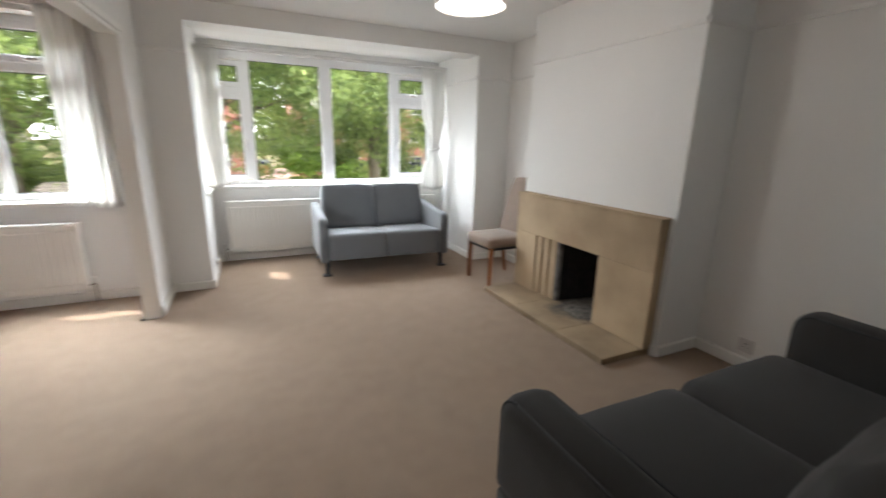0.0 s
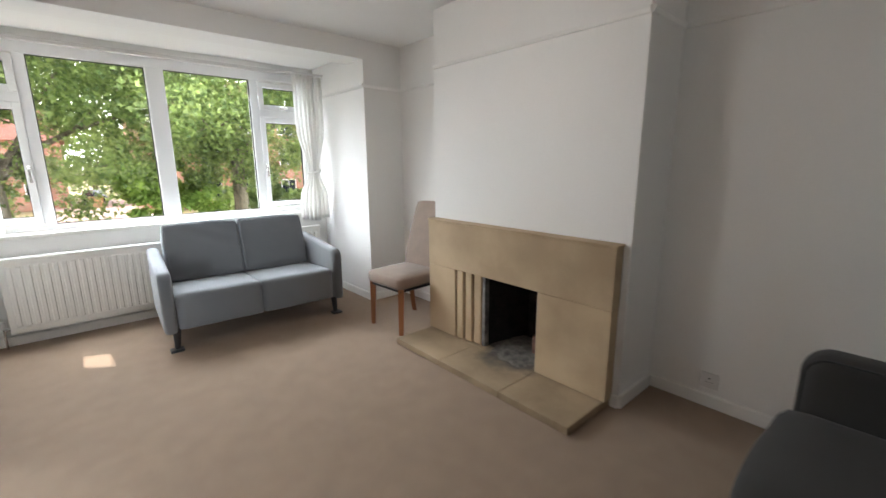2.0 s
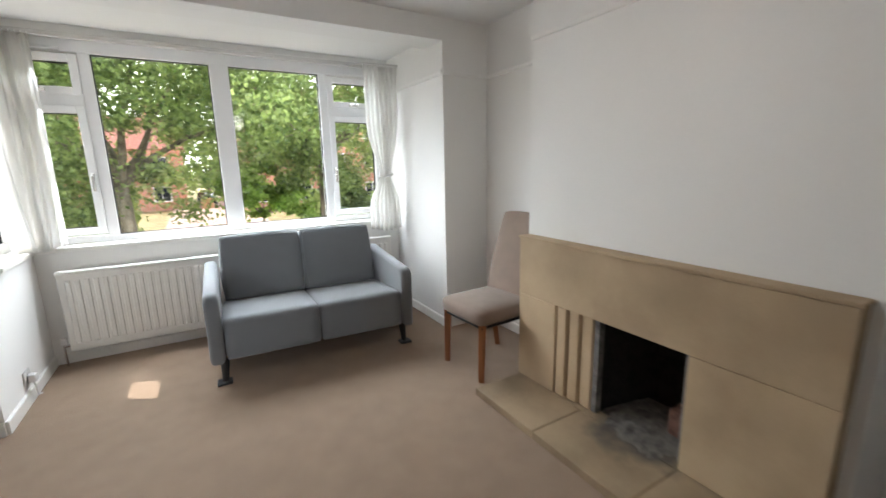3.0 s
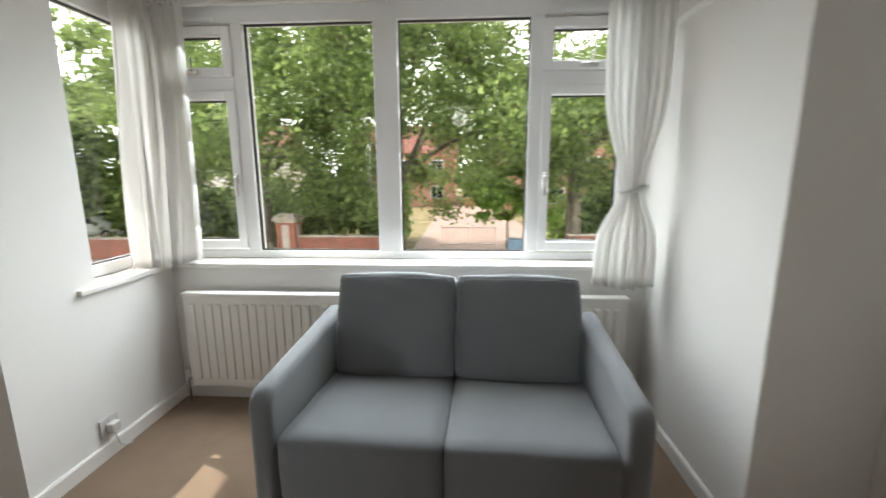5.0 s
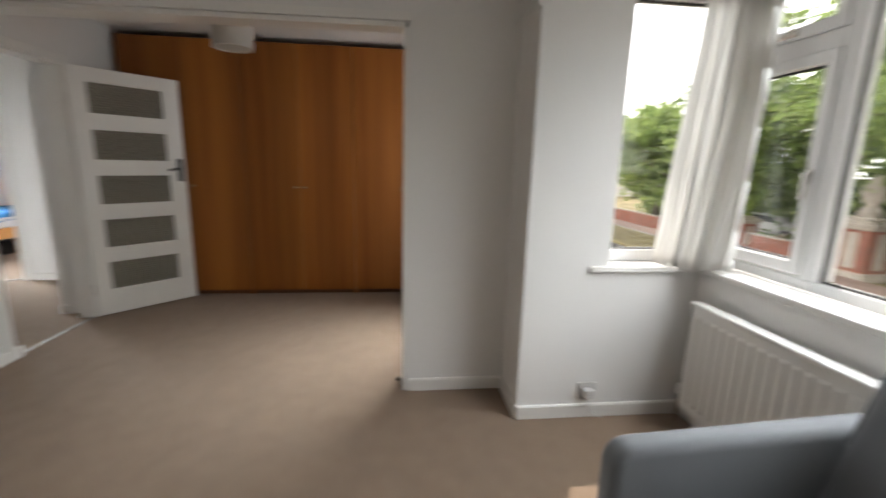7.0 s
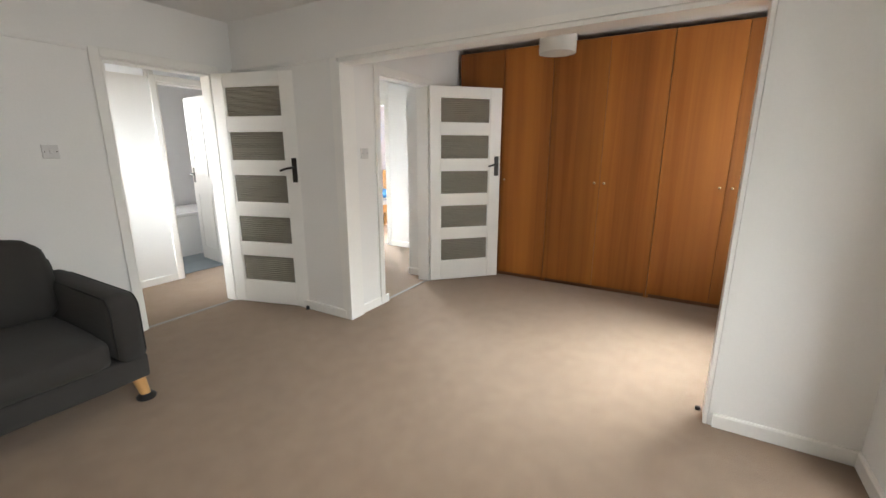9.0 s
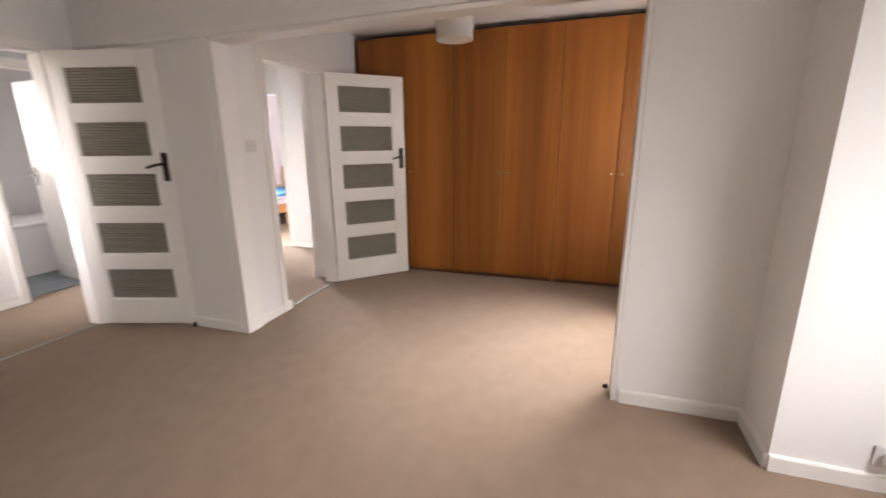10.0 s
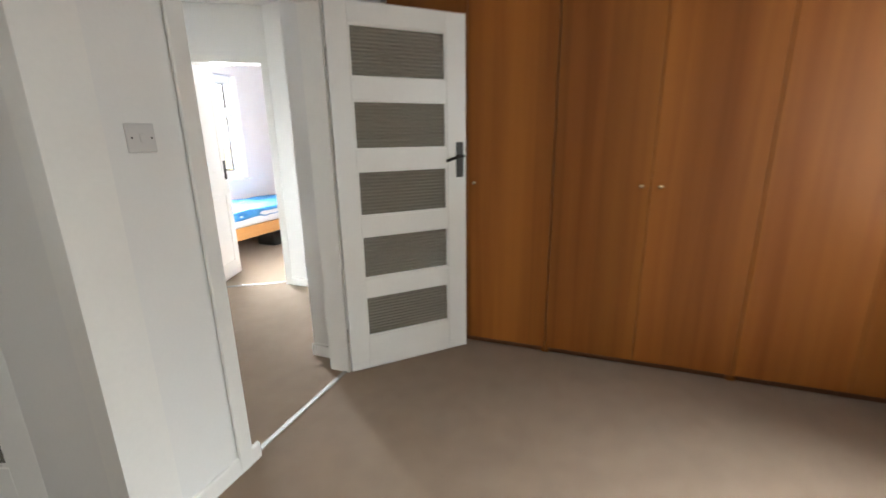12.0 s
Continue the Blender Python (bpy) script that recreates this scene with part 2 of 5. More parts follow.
M_PLINTH = wood("cherry_plinth", (0.10, 0.04, 0.015), (0.2, 0.08, 0.03), "y", 1.0, 0.5, 0.05)
M_MAHOG = wood("red_brown_wood", (0.19, 0.068, 0.023), (0.31, 0.12, 0.045), "z", 2.0, 0.35, 0.05)
M_OAK = wood("oak_wood", (0.42, 0.22, 0.075), (0.58, 0.33, 0.13), "z", 2.0, 0.4, 0.05)
M_PINE = wood("pine_wood", (0.55, 0.25, 0.07), (0.70, 0.36, 0.13), "x", 1.5, 0.45, 0.05)
M_BLACK = material("black_plastic", (0.012, 0.012, 0.013), 0.4, 0.1, 8, 80, 0.05, 0.001)
M_BRONZE = material("dark_bronze", (0.028, 0.022, 0.018), 0.35, 0.2, 14, 90, 0.1, 0.001, metal=0.6)
M_CHROME = material("brushed_steel", (0.62, 0.60, 0.57), 0.25, 0.05, 10, 120, 0.05, 0.0005, metal=1.0)
M_STRIP = material("dull_aluminium", (0.34, 0.32, 0.29), 0.5, 0.1, 10, 120, 0.1, 0.0005, metal=0.6)
M_BRASS = material("pale_brass", (0.75, 0.66, 0.46), 0.25, 0.05, 10, 120, 0.05, 0.0005, metal=1.0)
M_PLASTIC = material("white_plastic", (0.64, 0.62, 0.60), 0.35, 0.02, 6, 60, 0.02, 0.0005)
M_RUBBER = material("black_gasket", (0.02, 0.02, 0.02), 0.6, 0.1, 8, 80, 0.05, 0.0005)
M_CURTAIN = cloth_sheet("cream_curtain_cloth", (0.88, 0.87, 0.85), 0.72)
M_SHADE = cloth_sheet("white_lamp_shade", (0.82, 0.79, 0.74), 0.35)
M_GLOW = glow("lit_lamp_diffuser", (1.0, 0.97, 0.92), 2.2)
M_PANE = pane_glass("window_pane")
M_REED = glass("reeded_glass", 0.1, 1.5, (0.70, 0.67, 0.61), 17.0)
_nt = M_REED.node_tree
_body = _nt.nodes.new("ShaderNodeBsdfDiffuse")
_body.inputs[0].default_value = (0.43, 0.40, 0.33, 1)
_mx = _nt.nodes.new("ShaderNodeMixShader")
_mx.inputs[0].default_value = 0.42
_nt.links.new(_nt.nodes["Principled BSDF"].outputs[0], _mx.inputs[1])
_nt.links.new(_body.outputs[0], _mx.inputs[2])
_nt.links.new(_mx.outputs[0], _nt.nodes["Material Output"].inputs[0])
M_FROST = glass("frosted_pane", 0.5, 1.2, (0.95, 0.97, 1.0))
M_DUVET = material("blue_cotton", (0.028, 0.16, 0.40), 0.85, 0.2, 6, 300, 0.4, 0.003, second=(0.05, 0.24, 0.52))
M_SHEET = material("white_cotton", (0.8, 0.8, 0.82), 0.85, 0.03, 6, 300, 0.3, 0.002)
M_TILE = material("white_glazed_tile", (0.80, 0.81, 0.82), 0.15, 0.02, 5, 60, 0.02, 0.0005, by_object=0.02)
M_ENAMEL = material("white_enamel", (0.84, 0.84, 0.84), 0.12, 0.01, 5, 60, 0.01, 0.0005)
M_VINYL = material("slate_blue_vinyl", (0.20, 0.235, 0.255), 0.45, 0.12, 5, 90, 0.1, 0.001)
M_ROAD = material("asphalt", (0.075, 0.072, 0.070), 0.9, 0.25, 0.8, 60, 0.5, 0.006, second=(0.10, 0.095, 0.09))
M_PAVE = material("pink_paving", (0.36, 0.25, 0.21), 0.85, 0.15, 1.2, 40, 0.4, 0.004, by_object=0.12)
M_KERB = material("kerb_stone", (0.33, 0.32, 0.30), 0.85, 0.12, 3, 50, 0.4, 0.004, by_object=0.08)
M_GRASS = material("dry_grass", (0.22, 0.175, 0.075), 0.95, 0.35, 1.3, 30, 0.9, 0.02, second=(0.25, 0.20, 0.095))
M_BRICK2 = material("orange_brick_wall", (0.42, 0.15, 0.075), 0.85, 0.15, 2, 20, 0.4, 0.004)
M_COPING = material("weathered_stone", (0.36, 0.32, 0.27), 0.85, 0.25, 5, 60, 0.5, 0.004)
M_BARK = material("plane_tree_bark", (0.12, 0.098, 0.072), 0.95, 0.4, 5, 30, 0.8, 0.02, stretch=(1, 1, 0.35), second=(0.21, 0.19, 0.14))
M_RENDER = material("pale_render", (0.62, 0.58, 0.52), 0.85, 0.1, 1, 20, 0.3, 0.004)
M_ROOF = material("red_roof_tile", (0.22, 0.085, 0.06), 0.85, 0.2, 2, 20, 0.4, 0.006)
M_BLUEBIN = material("faded_blue_plastic", (0.11, 0.18, 0.24), 0.5, 0.1, 5, 60, 0.1, 0.001)
M_CARPAINT = material("dark_car_paint", (0.02, 0.022, 0.026), 0.15, 0.05, 3, 60, 0.01, 0.0005)
M_SIGN = material("pale_blue_sign", (0.38, 0.50, 0.58), 0.35, 0.05, 5, 60, 0.02, 0.0005)
M_CARD = material("brown_cardboard", (0.45, 0.28, 0.15), 0.8, 0.08, 5, 60, 0.1, 0.001)
M_DARKGLASS = material("dark_glass", (0.02, 0.025, 0.03), 0.06, 0.05, 3, 60, 0.01, 0.0005)
M_CABLE = material("white_cable", (0.7, 0.69, 0.66), 0.4, 0.02, 6, 60, 0.02, 0.0005)


def leaf_material(name, dark, light):
    m = bpy.data.materials.new(name)
    m.use_nodes = True
    nt = m.node_tree
    b = nt.nodes["Principled BSDF"]
    geo = nt.nodes.new("ShaderNodeNewGeometry")
    ramp = nt.nodes.new("ShaderNodeValToRGB")
    ramp.color_ramp.elements[0].color = (*dark, 1)
    ramp.color_ramp.elements[1].color = (*light, 1)
    nt.links.new(geo.outputs["Random Per Island"], ramp.inputs[0])
    nt.links.new(ramp.outputs[0], b.inputs["Base Color"])
    b.inputs["Roughness"].default_value = 0.5
    tr = nt.nodes.new("ShaderNodeBsdfTranslucent")
    hsv = nt.nodes.new("ShaderNodeHueSaturation")
    hsv.inputs["Value"].default_value, hsv.inputs["Hue"].default_value = 2.0, 0.48
    nt.links.new(ramp.outputs[0], hsv.inputs["Color"])
    nt.links.new(hsv.outputs[0], tr.inputs[0])
    mx = nt.nodes.new("ShaderNodeMixShader")
    mx.inputs[0].default_value = 0.5
    nt.links.new(b.outputs[0], mx.inputs[1])
    nt.links.new(tr.outputs[0], mx.inputs[2])
    nt.links.new(mx.outputs[0], nt.nodes["Material Output"].inputs[0])
    return m


M_LEAF = leaf_material("plane_leaf", (0.072, 0.122, 0.036), (0.22, 0.298, 0.098))
M_LIME = leaf_material("lime_leaf", (0.10, 0.19, 0.03), (0.22, 0.33, 0.07))


# ---------------------------------------------------------------- mesh helpers
def part(name, bm, mat, parent=None, label="", smooth=False, m=None):
    """One bmesh as one mesh object, under a thing or a part."""
    me = bpy.data.meshes.new(name)
    bm.normal_update()
    bm.to_mesh(me)
    bm.free()
    me.materials.append(mat)
    if smooth:
        for p in me.polygons:
            p.use_smooth = True
    ob = new(name, me)
    if parent:
        ob.parent = parent
    if m is not None:
        ob.matrix_basis = m
    if label:
        ob["label"] = label
    return ob


def shared(name, me, parent=None, m=None):
    """One more object on a mesh that is there already."""
    ob = new(name, me)
    ob.parent = parent
    if m is not None:
        ob.matrix_basis = m
    return ob


def thing(name, m, label, category, group=""):
    ob = new(name)
    ob.empty_display_size = 0.1
    ob.matrix_basis = m
    return tagged(ob, label, category, group)


def structure(name, bm, mat, label="", category=""):
    ob = part(name, bm, mat)
    return tagged(ob, label, category, "", "structure")


def box(bm, x0, x1, y0, y1, z0, z1, bevel=0.0, seg=2):
    vs = [bm.verts.new((x, y, z)) for z in (z0, z1) for x, y in ((x0, y0), (x1, y0), (x1, y1), (x0, y1))]
    fs = [(3, 2, 1, 0), (4, 5, 6, 7), (0, 1, 5, 4), (1, 2, 6, 5), (2, 3, 7, 6), (3, 0, 4, 7)]
    made = [bm.faces.new([vs[i] for i in f]) for f in fs]
    if bevel:
        edges = list({e for f in made for e in f.edges})
        bmesh.ops.bevel(bm, geom=edges, offset=bevel, segments=seg, profile=0.5, affect="EDGES")
    return bm


def boxed(*a, **k):
    return box(bmesh.new(), *a, **k)


def prism(bm, pts, z0, z1):
    """An upright block on a footprint given counter-clockwise."""
    lo = [bm.verts.new((x, y, z0)) for x, y in pts]
    hi = [bm.verts.new((x, y, z1)) for x, y in pts]
    bm.faces.new(lo[::-1])
    bm.faces.new(hi)
    n = len(pts)
    for i in range(n):
        bm.faces.new((lo[i], lo[(i + 1) % n], hi[(i + 1) % n], hi[i]))
    return bm


def rod(bm, a, b, r0, r1=None, seg=12, cap=True):
    a, b = Vector(a), Vector(b)
    r1 = r0 if r1 is None else r1
    q = (b - a).to_track_quat("Z", "Y").to_matrix()
    ring = [[bm.verts.new(p + q @ Vector((r * math.cos(t), r * math.sin(t), 0))) for t in (2 * math.pi * i / seg for i in range(seg))] for p, r in ((a, r0), (b, r1))]
    for i in range(seg):
        bm.faces.new((ring[0][i], ring[0][(i + 1) % seg], ring[1][(i + 1) % seg], ring[1][i]))
    if cap:
        bm.faces.new(ring[0][::-1])
        bm.faces.new(ring[1])
    return bm


def tube(bm, pts, r, seg=8):
    for a, b in zip(pts, pts[1:]):
        rod(bm, a, b, r, r, seg)
    return bm


def cushion(sx, sy, sz, puff=0.02, edge=0.03, n=8):
    """A soft block, centred, with rounded edges and bulged faces."""
    bm = bmesh.new()
    bmesh.ops.create_cube(bm, size=2)
    bmesh.ops.subdivide_edges(bm, edges=bm.edges, cuts=n, use_grid_fill=True)
    half = Vector((sx / 2, sy / 2, sz / 2))
    for v in bm.verts:
        p = v.co.copy()
        q = Vector([p[i] * half[i] for i in range(3)])
        inner = Vector([max(-half[i] + edge, min(half[i] - edge, q[i])) for i in range(3)])
        d = q - inner
        if d.length > 1e-9:
            q = inner + d.normalized() * min(edge, d.length if sum(1 for i in range(3) if abs(d[i]) > 1e-6) < 2 else edge)
        for i in range(3):
            j, k = (i + 1) % 3, (i + 2) % 3
            q[i] += p[i] * puff * (1 - p[j] ** 2) * (1 - p[k] ** 2)
        w = noise.noise(q * 7.0) * 0.004
        v.co = q + q.normalized() * w
    return bm


def crease(bm, amount, seed):
    """Soft folds across a stuffed cushion, mostly near its upper edge."""
    top = max(v.co.z for v in bm.verts)
    for v in bm.verts:
        k = 0.35 + 0.65 * max(0, v.co.z / top)
        fold = noise.noise(Vector((v.co.x * 4 + seed, v.co.z * 9 + v.co.x * 3, seed)))
        v.co.y += amount * k * (abs(fold) * 2 - 0.5) * (-1 if v.co.y < 0 else 0.3)
        v.co.z += amount * 0.5 * k * noise.noise(Vector((v.co.x * 6, seed, v.co.y * 3)))


def moved(bm, m):
    bmesh.ops.transform(bm, matrix=m, verts=bm.verts)
    return bm


def lathe(bm, rows, seg=24, cap=True):
    """A turned body round z from rows of radius, height."""
    rings = [[bm.verts.new((r * math.cos(2 * math.pi * i / seg), r * math.sin(2 * math.pi * i / seg), z)) for i in range(seg)] for r, z in rows]
    for a, b in zip(rings, rings[1:]):
        for i in range(seg):
            bm.faces.new((a[i], a[(i + 1) % seg], b[(i + 1) % seg], b[i]))
    if cap:
        bm.faces.new(rings[0][::-1])
        bm.faces.new(rings[-1])
    return bm


def skirting(name, *runs, height=0.075, thick=0.016):
    """Boards along runs of floor points, the room on the left hand."""
    bm = bmesh.new()
    for run in runs:
        for a, b in zip(run, run[1:]):
            a, b = Vector((*a, 0)), Vector((*b, 0))
            d = (b - a).normalized()
            n = Vector((-d.y, d.x, 0))
            lo = [a, b, b + n * thick, a + n * thick]
            top = [a, b, b + n * (thick - 0.005), a + n * (thick - 0.005)]
            lv = [bm.verts.new((p.x, p.y, 0.001)) for p in lo]
            mv = [bm.verts.new((p.x, p.y, height - 0.008)) for p in lo]
            hv = [bm.verts.new((p.x, p.y, height)) for p in top]
            for p, q in ((lv, mv), (mv, hv)):
                for i in range(4):
                    bm.faces.new((p[i], p[(i + 1) % 4], q[(i + 1) % 4], q[i]))
            bm.faces.new(hv)
    return structure(name, bm, M_GLOSS, "white painted timber skirting board along the walls", "skirting")


def rail_strip(bm, a, b, z, deep=0.018, high=0.035):
    """Picture rail from a to b, the room on the left hand."""
    a, b = Vector((*a, 0)), Vector((*b, 0))
    d = (b - a).normalized()
    n = Vector((-d.y, d.x, 0))
    prof = [(0, 0), (deep * 0.5, 0.004), (deep, high * 0.6), (deep, high), (0, high)]
    ra = [bm.verts.new(a + n * u + Vector((0, 0, z + w))) for u, w in prof]
    rb = [bm.verts.new(b + n * u + Vector((0, 0, z + w))) for u, w in prof]
    k = len(prof)
    for i in range(k):
        bm.faces.new((ra[i], rb[i], rb[(i + 1) % k], ra[(i + 1) % k]))
    bm.faces.new(ra)
    bm.faces.new(rb[::-1])


# ---------------------------------------------------------------- the building
bm = bmesh.new()
prism(bm, [(-6.2, -2.95), (3.2, -2.95), (3.2, 4.9), (2.78, 4.9), (2.78, 5.82), (-0.4, 5.82), (-0.4, 4.9), (-6.2, 4.9)], GROUND - 0.02, -0.06)
structure("house_base", bm, M_BRICK2, "orange brick storey below the flat", "wall")
bm = bmesh.new()
prism(bm, [(-6.2, -2.95), (3.2, -2.95), (3.2, 4.9), (2.78, 4.9), (2.78, 5.8), (-0.4, 5.8), (-0.4, 4.9), (-6.2, 4.9)], -0.05, 0.0)
floor = structure("floor", bm, M_CARPET, "beige cut-pile carpet laid wall to wall", "carpet")
bm = bmesh.new()
box(bm, -6.2, 3.2, -2.95, 4.9, CEIL, CEIL + 0.2)
structure("ceiling", bm, M_CEIL, "white painted flat ceiling", "ceiling")
bm = bmesh.new()
box(bm, -0.4, 2.78, 4.9, 5.82, 2.33, 2.6)
structure("ceiling_bay", bm, M_CEIL, "white lowered ceiling of the bay window", "ceiling")

# unseen overhang, added to keep most sun off the bay's side window
bm = bmesh.new()
box(bm, -0.85, 3.2, 4.905, 6.3, 2.605, 2.8)
box(bm, -0.85, -0.405, 4.905, 5.9, 2.36, 2.604)
structure("eaves", bm, M_RENDER, "pale unseen overhang added to shade the bay's side window", "eaves")
bm = bmesh.new()
box(bm, 2.957, 3.2, 0.27, 4.62, 0, CEIL)
structure("wall_east", bm, M_WALL, "off-white painted plaster wall", "wall")
bm = bmesh.new()
box(bm, 2.56, 2.957, 2.09, 2.60, 0, CEIL)
box(bm, 2.56, 2.957, 3.08, 3.65, 0, CEIL)
box(bm, 2.56, 2.957, 2.60, 3.08, 0.60, CEIL)
structure("wall_chimney_breast", bm, M_WALL, "off-white painted chimney breast", "chimney breast")
bm = bmesh.new()
box(bm, 2.545, 3.2, 4.62, 4.9, 0, CEIL)
box(bm, -0.595, -0.17, 4.62, 4.9, 0, CEIL)
box(bm, -0.17, 2.545, 4.62, 4.9, 2.26, CEIL)
structure("wall_north", bm, M_WALL, "off-white painted front wall around the bay", "wall")
bm = boxed(2.545, 2.78, 4.9, 5.82, 0, 2.33)
structure("wall_bay_east", bm, M_WALL, "off-white painted end wall of the bay", "wall")
bm = boxed(-0.4, 2.545, 5.555, 5.82, 0, 0.808)
structure("wall_bay_front", bm, M_WALL, "off-white painted wall below the bay window", "wall")
bm = boxed(-0.4, 2.545, 5.662, 5.82, 2.258, 2.33)
structure("wall_bay_head", bm, M_WALL, "off-white painted strip of wall above the bay window", "wall")
bm = bmesh.new()
box(bm, -0.4, -0.17, 4.9, 5.055, 0, 2.33)
box(bm, -0.4, -0.17, 5.055, 5.555, 0, 0.808)
box(bm, -0.4, -0.17, 5.055, 5.662, 2.258, 2.33)
structure("wall_bay_west", bm, M_WALL, "off-white painted side wall of the bay", "wall")
bm = bmesh.new()
box(bm, -3.2, -2.15, 4.64, 4.9, 0, CEIL)
box(bm, -0.87, -0.597, 4.64, 4.9, 0, CEIL)
box(bm, -2.15, -0.87, 4.64, 4.9, 0, 0.808)
box(bm, -2.15, -0.87, 4.64, 4.9, 2.20, CEIL)
structure("wall_dining_north", bm, M_WALL, "off-white painted wall around the dining room window", "wall")
bm = bmesh.new()
box(bm, -0.595, -0.495, 4.04, 4.62, 0, CEIL)
prism(bm, [(-0.715, 1.5), (-0.585, 1.5), (-0.495, 4.04), (-0.595, 4.04)], 2.02, CEIL)
box(bm, -0.715, -0.585, 0.27, 1.5, 0, CEIL)
structure("wall_partition", bm, M_WALL, "off-white painted partition with a wide square opening", "wall")
bm = bmesh.new()
box(bm, -1.035, -0.717, 1.38, 1.5, 0, CEIL)
box(bm, -1.82, -1.035, 1.38, 1.5, 1.995, CEIL)
box(bm, -3.2, -1.82, 1.38, 1.5, 0, CEIL)
box(bm, -3.2, -1.92, 1.17, 1.38, 0, CEIL)
structure("wall_dining_south", bm, M_WALL, "off-white painted wall with a doorway to the hall", "wall")
bm = bmesh.new()
box(bm, -3.2, -3.0, 1.5, 4.64, 0, CEIL)
structure("wall_west", bm, M_WALL, "off-white painted wall behind the wardrobes", "wall")
bm = bmesh.new()
box(bm, -0.717, -0.385, 0.15, 0.27, 0, CEIL)
box(bm, -0.385, 0.40, 0.15, 0.27, 1.995, CEIL)
box(bm, 0.40, 3.2, 0.15, 0.27, 0, CEIL)
structure("wall_south", bm, M_WALL, "off-white painted wall behind the dark sofa", "wall")

# hall, bathroom and bedroom beyond the two doors
bm = bmesh.new()
box(bm, -2.36, -1.10, -0.99, -0.87, 0, CEIL)
box(bm, -1.10, -0.50, -0.99, -0.87, 2.22, CEIL)
box(bm, -0.50, -0.46, -0.99, -0.87, 0, CEIL)
box(bm, -0.46, -0.10, -0.99, -0.87, 0, 2.06)
box(bm, -0.46, -0.10, -0.99, -0.87, 2.21, CEIL)
box(bm, -0.10, 1.3, -0.99, -0.87, 0, CEIL)
# unseen end wall, its opening made up for the hall's fill lamp
box(bm, 1.3, 1.42, -0.99, -0.75, 0, CEIL)
box(bm, 1.3, 1.42, 0.03, 0.15, 0, CEIL)
box(bm, 1.3, 1.42, -0.75, 0.03, 0, 0.95)
box(bm, 1.3, 1.42, -0.75, 0.03, 2.1, CEIL)
structure("wall_hall_south", bm, M_WALL, "white painted hall wall with a bathroom doorway", "wall")
U = Vector((0.547, -0.837))
A0 = Vector((-3.02, 0.112))
N2 = Vector((-0.837, -0.547)) * 0.12


def diag(bm, s0, s1, z0, z1):
    a, b = A0 + U * s0, A0 + U * s1
    prism(bm, [tuple(a), tuple(a + N2), tuple(b + N2), tuple(b)], z0, z1)


bm = bmesh.new()
diag(bm, 0.0, 0.05, 0, CEIL)
diag(bm, 0.05, 0.85, 2.0, CEIL)
diag(bm, 0.85, 1.13, 0, CEIL)
box(bm, -3.14, -2.98, 0.11, 1.17, 0, CEIL)
structure("wall_hall_west", bm, M_WALL, "white painted hall wall with a splayed bedroom doorway", "wall")
bm = bmesh.new()
box(bm, -6.2, -6.0, -2.15, 1.17, 0, CEIL)
box(bm, -6.2, -3.2, 1.17, 1.37, 0, CEIL)
box(bm, -6.0, -4.61, -2.15, -1.93, 0, CEIL)
box(bm, -3.4, -2.24, -2.15, -1.93, 0, CEIL)
box(bm, -4.61, -3.4, -2.15, -1.93, 0, 0.82)
box(bm, -4.61, -3.4, -2.15, -1.93, 2.2, CEIL)
box(bm, -2.36, -2.24, -1.93, -0.99, 0, CEIL)
box(bm, -2.36, -2.24, -2.75, -2.15, 0, CEIL)
structure("wall_bedroom", bm, material("blush_paint", (0.80, 0.74, 0.73), 0.8, 0.02, 1.3, 90, 0.2, 0.0015), "pale blush painted bedroom walls around a tall window", "wall")
bm = bmesh.new()
box(bm, -2.24, -1.2, -2.95, -2.75, 0, CEIL)
# assumed opening, out of view, for the bathroom's added lamp
box(bm, -1.2, -0.3, -2.95, -2.75, 0, 1.0)
box(bm, -1.2, -0.3, -2.95, -2.75, 2.1, CEIL)
box(bm, -0.3, 0.12, -2.95, -2.75, 0, CEIL)
box(bm, 0.0, 0.12, -2.75, -0.99, 0, CEIL)
structure("wall_bathroom", bm, M_TILE, "white tiled bathroom walls", "wall")
bm = boxed(-2.24, 0.0, -2.75, -0.99, 0.002, 0.008)
structure("floor_bathroom", bm, M_VINYL, "slate blue vinyl bathroom floor", "floor")

# skirting boards
skirting("baseboard_living", [(2.957, 0.27), (2.957, 2.09), (2.56, 2.09), (2.56, 2.13)], [(2.56, 3.63), (2.56, 3.65), (2.957, 3.65), (2.957, 4.62), (2.545, 4.62), (2.545, 5.555), (-0.17, 5.555), (-0.17, 4.62), (-0.495, 4.62), (-0.495, 4.06)],
         [(-0.585, 1.47), (-0.585, 0.27), (-0.42, 0.27)], [(0.44, 0.27), (2.957, 0.27)])
skirting("baseboard_dining", [(-0.595, 4.06), (-0.595, 4.64), (-3.0, 4.64)], [(-1.09, 1.5), (-0.73, 1.5)], [(-2.4, 1.5), (-1.88, 1.5)])
skirting("baseboard_hall", [(-1.92, 1.38), (-1.92, 1.17), (-2.98, 1.17), (-2.98, 0.11)], [(-2.36, -0.87), (-1.16, -0.87)], [(-0.44, -0.87), (1.3, -0.87)], [(-0.44, 0.15), (-0.715, 0.15), (-0.715, 1.38), (-0.98, 1.38)])

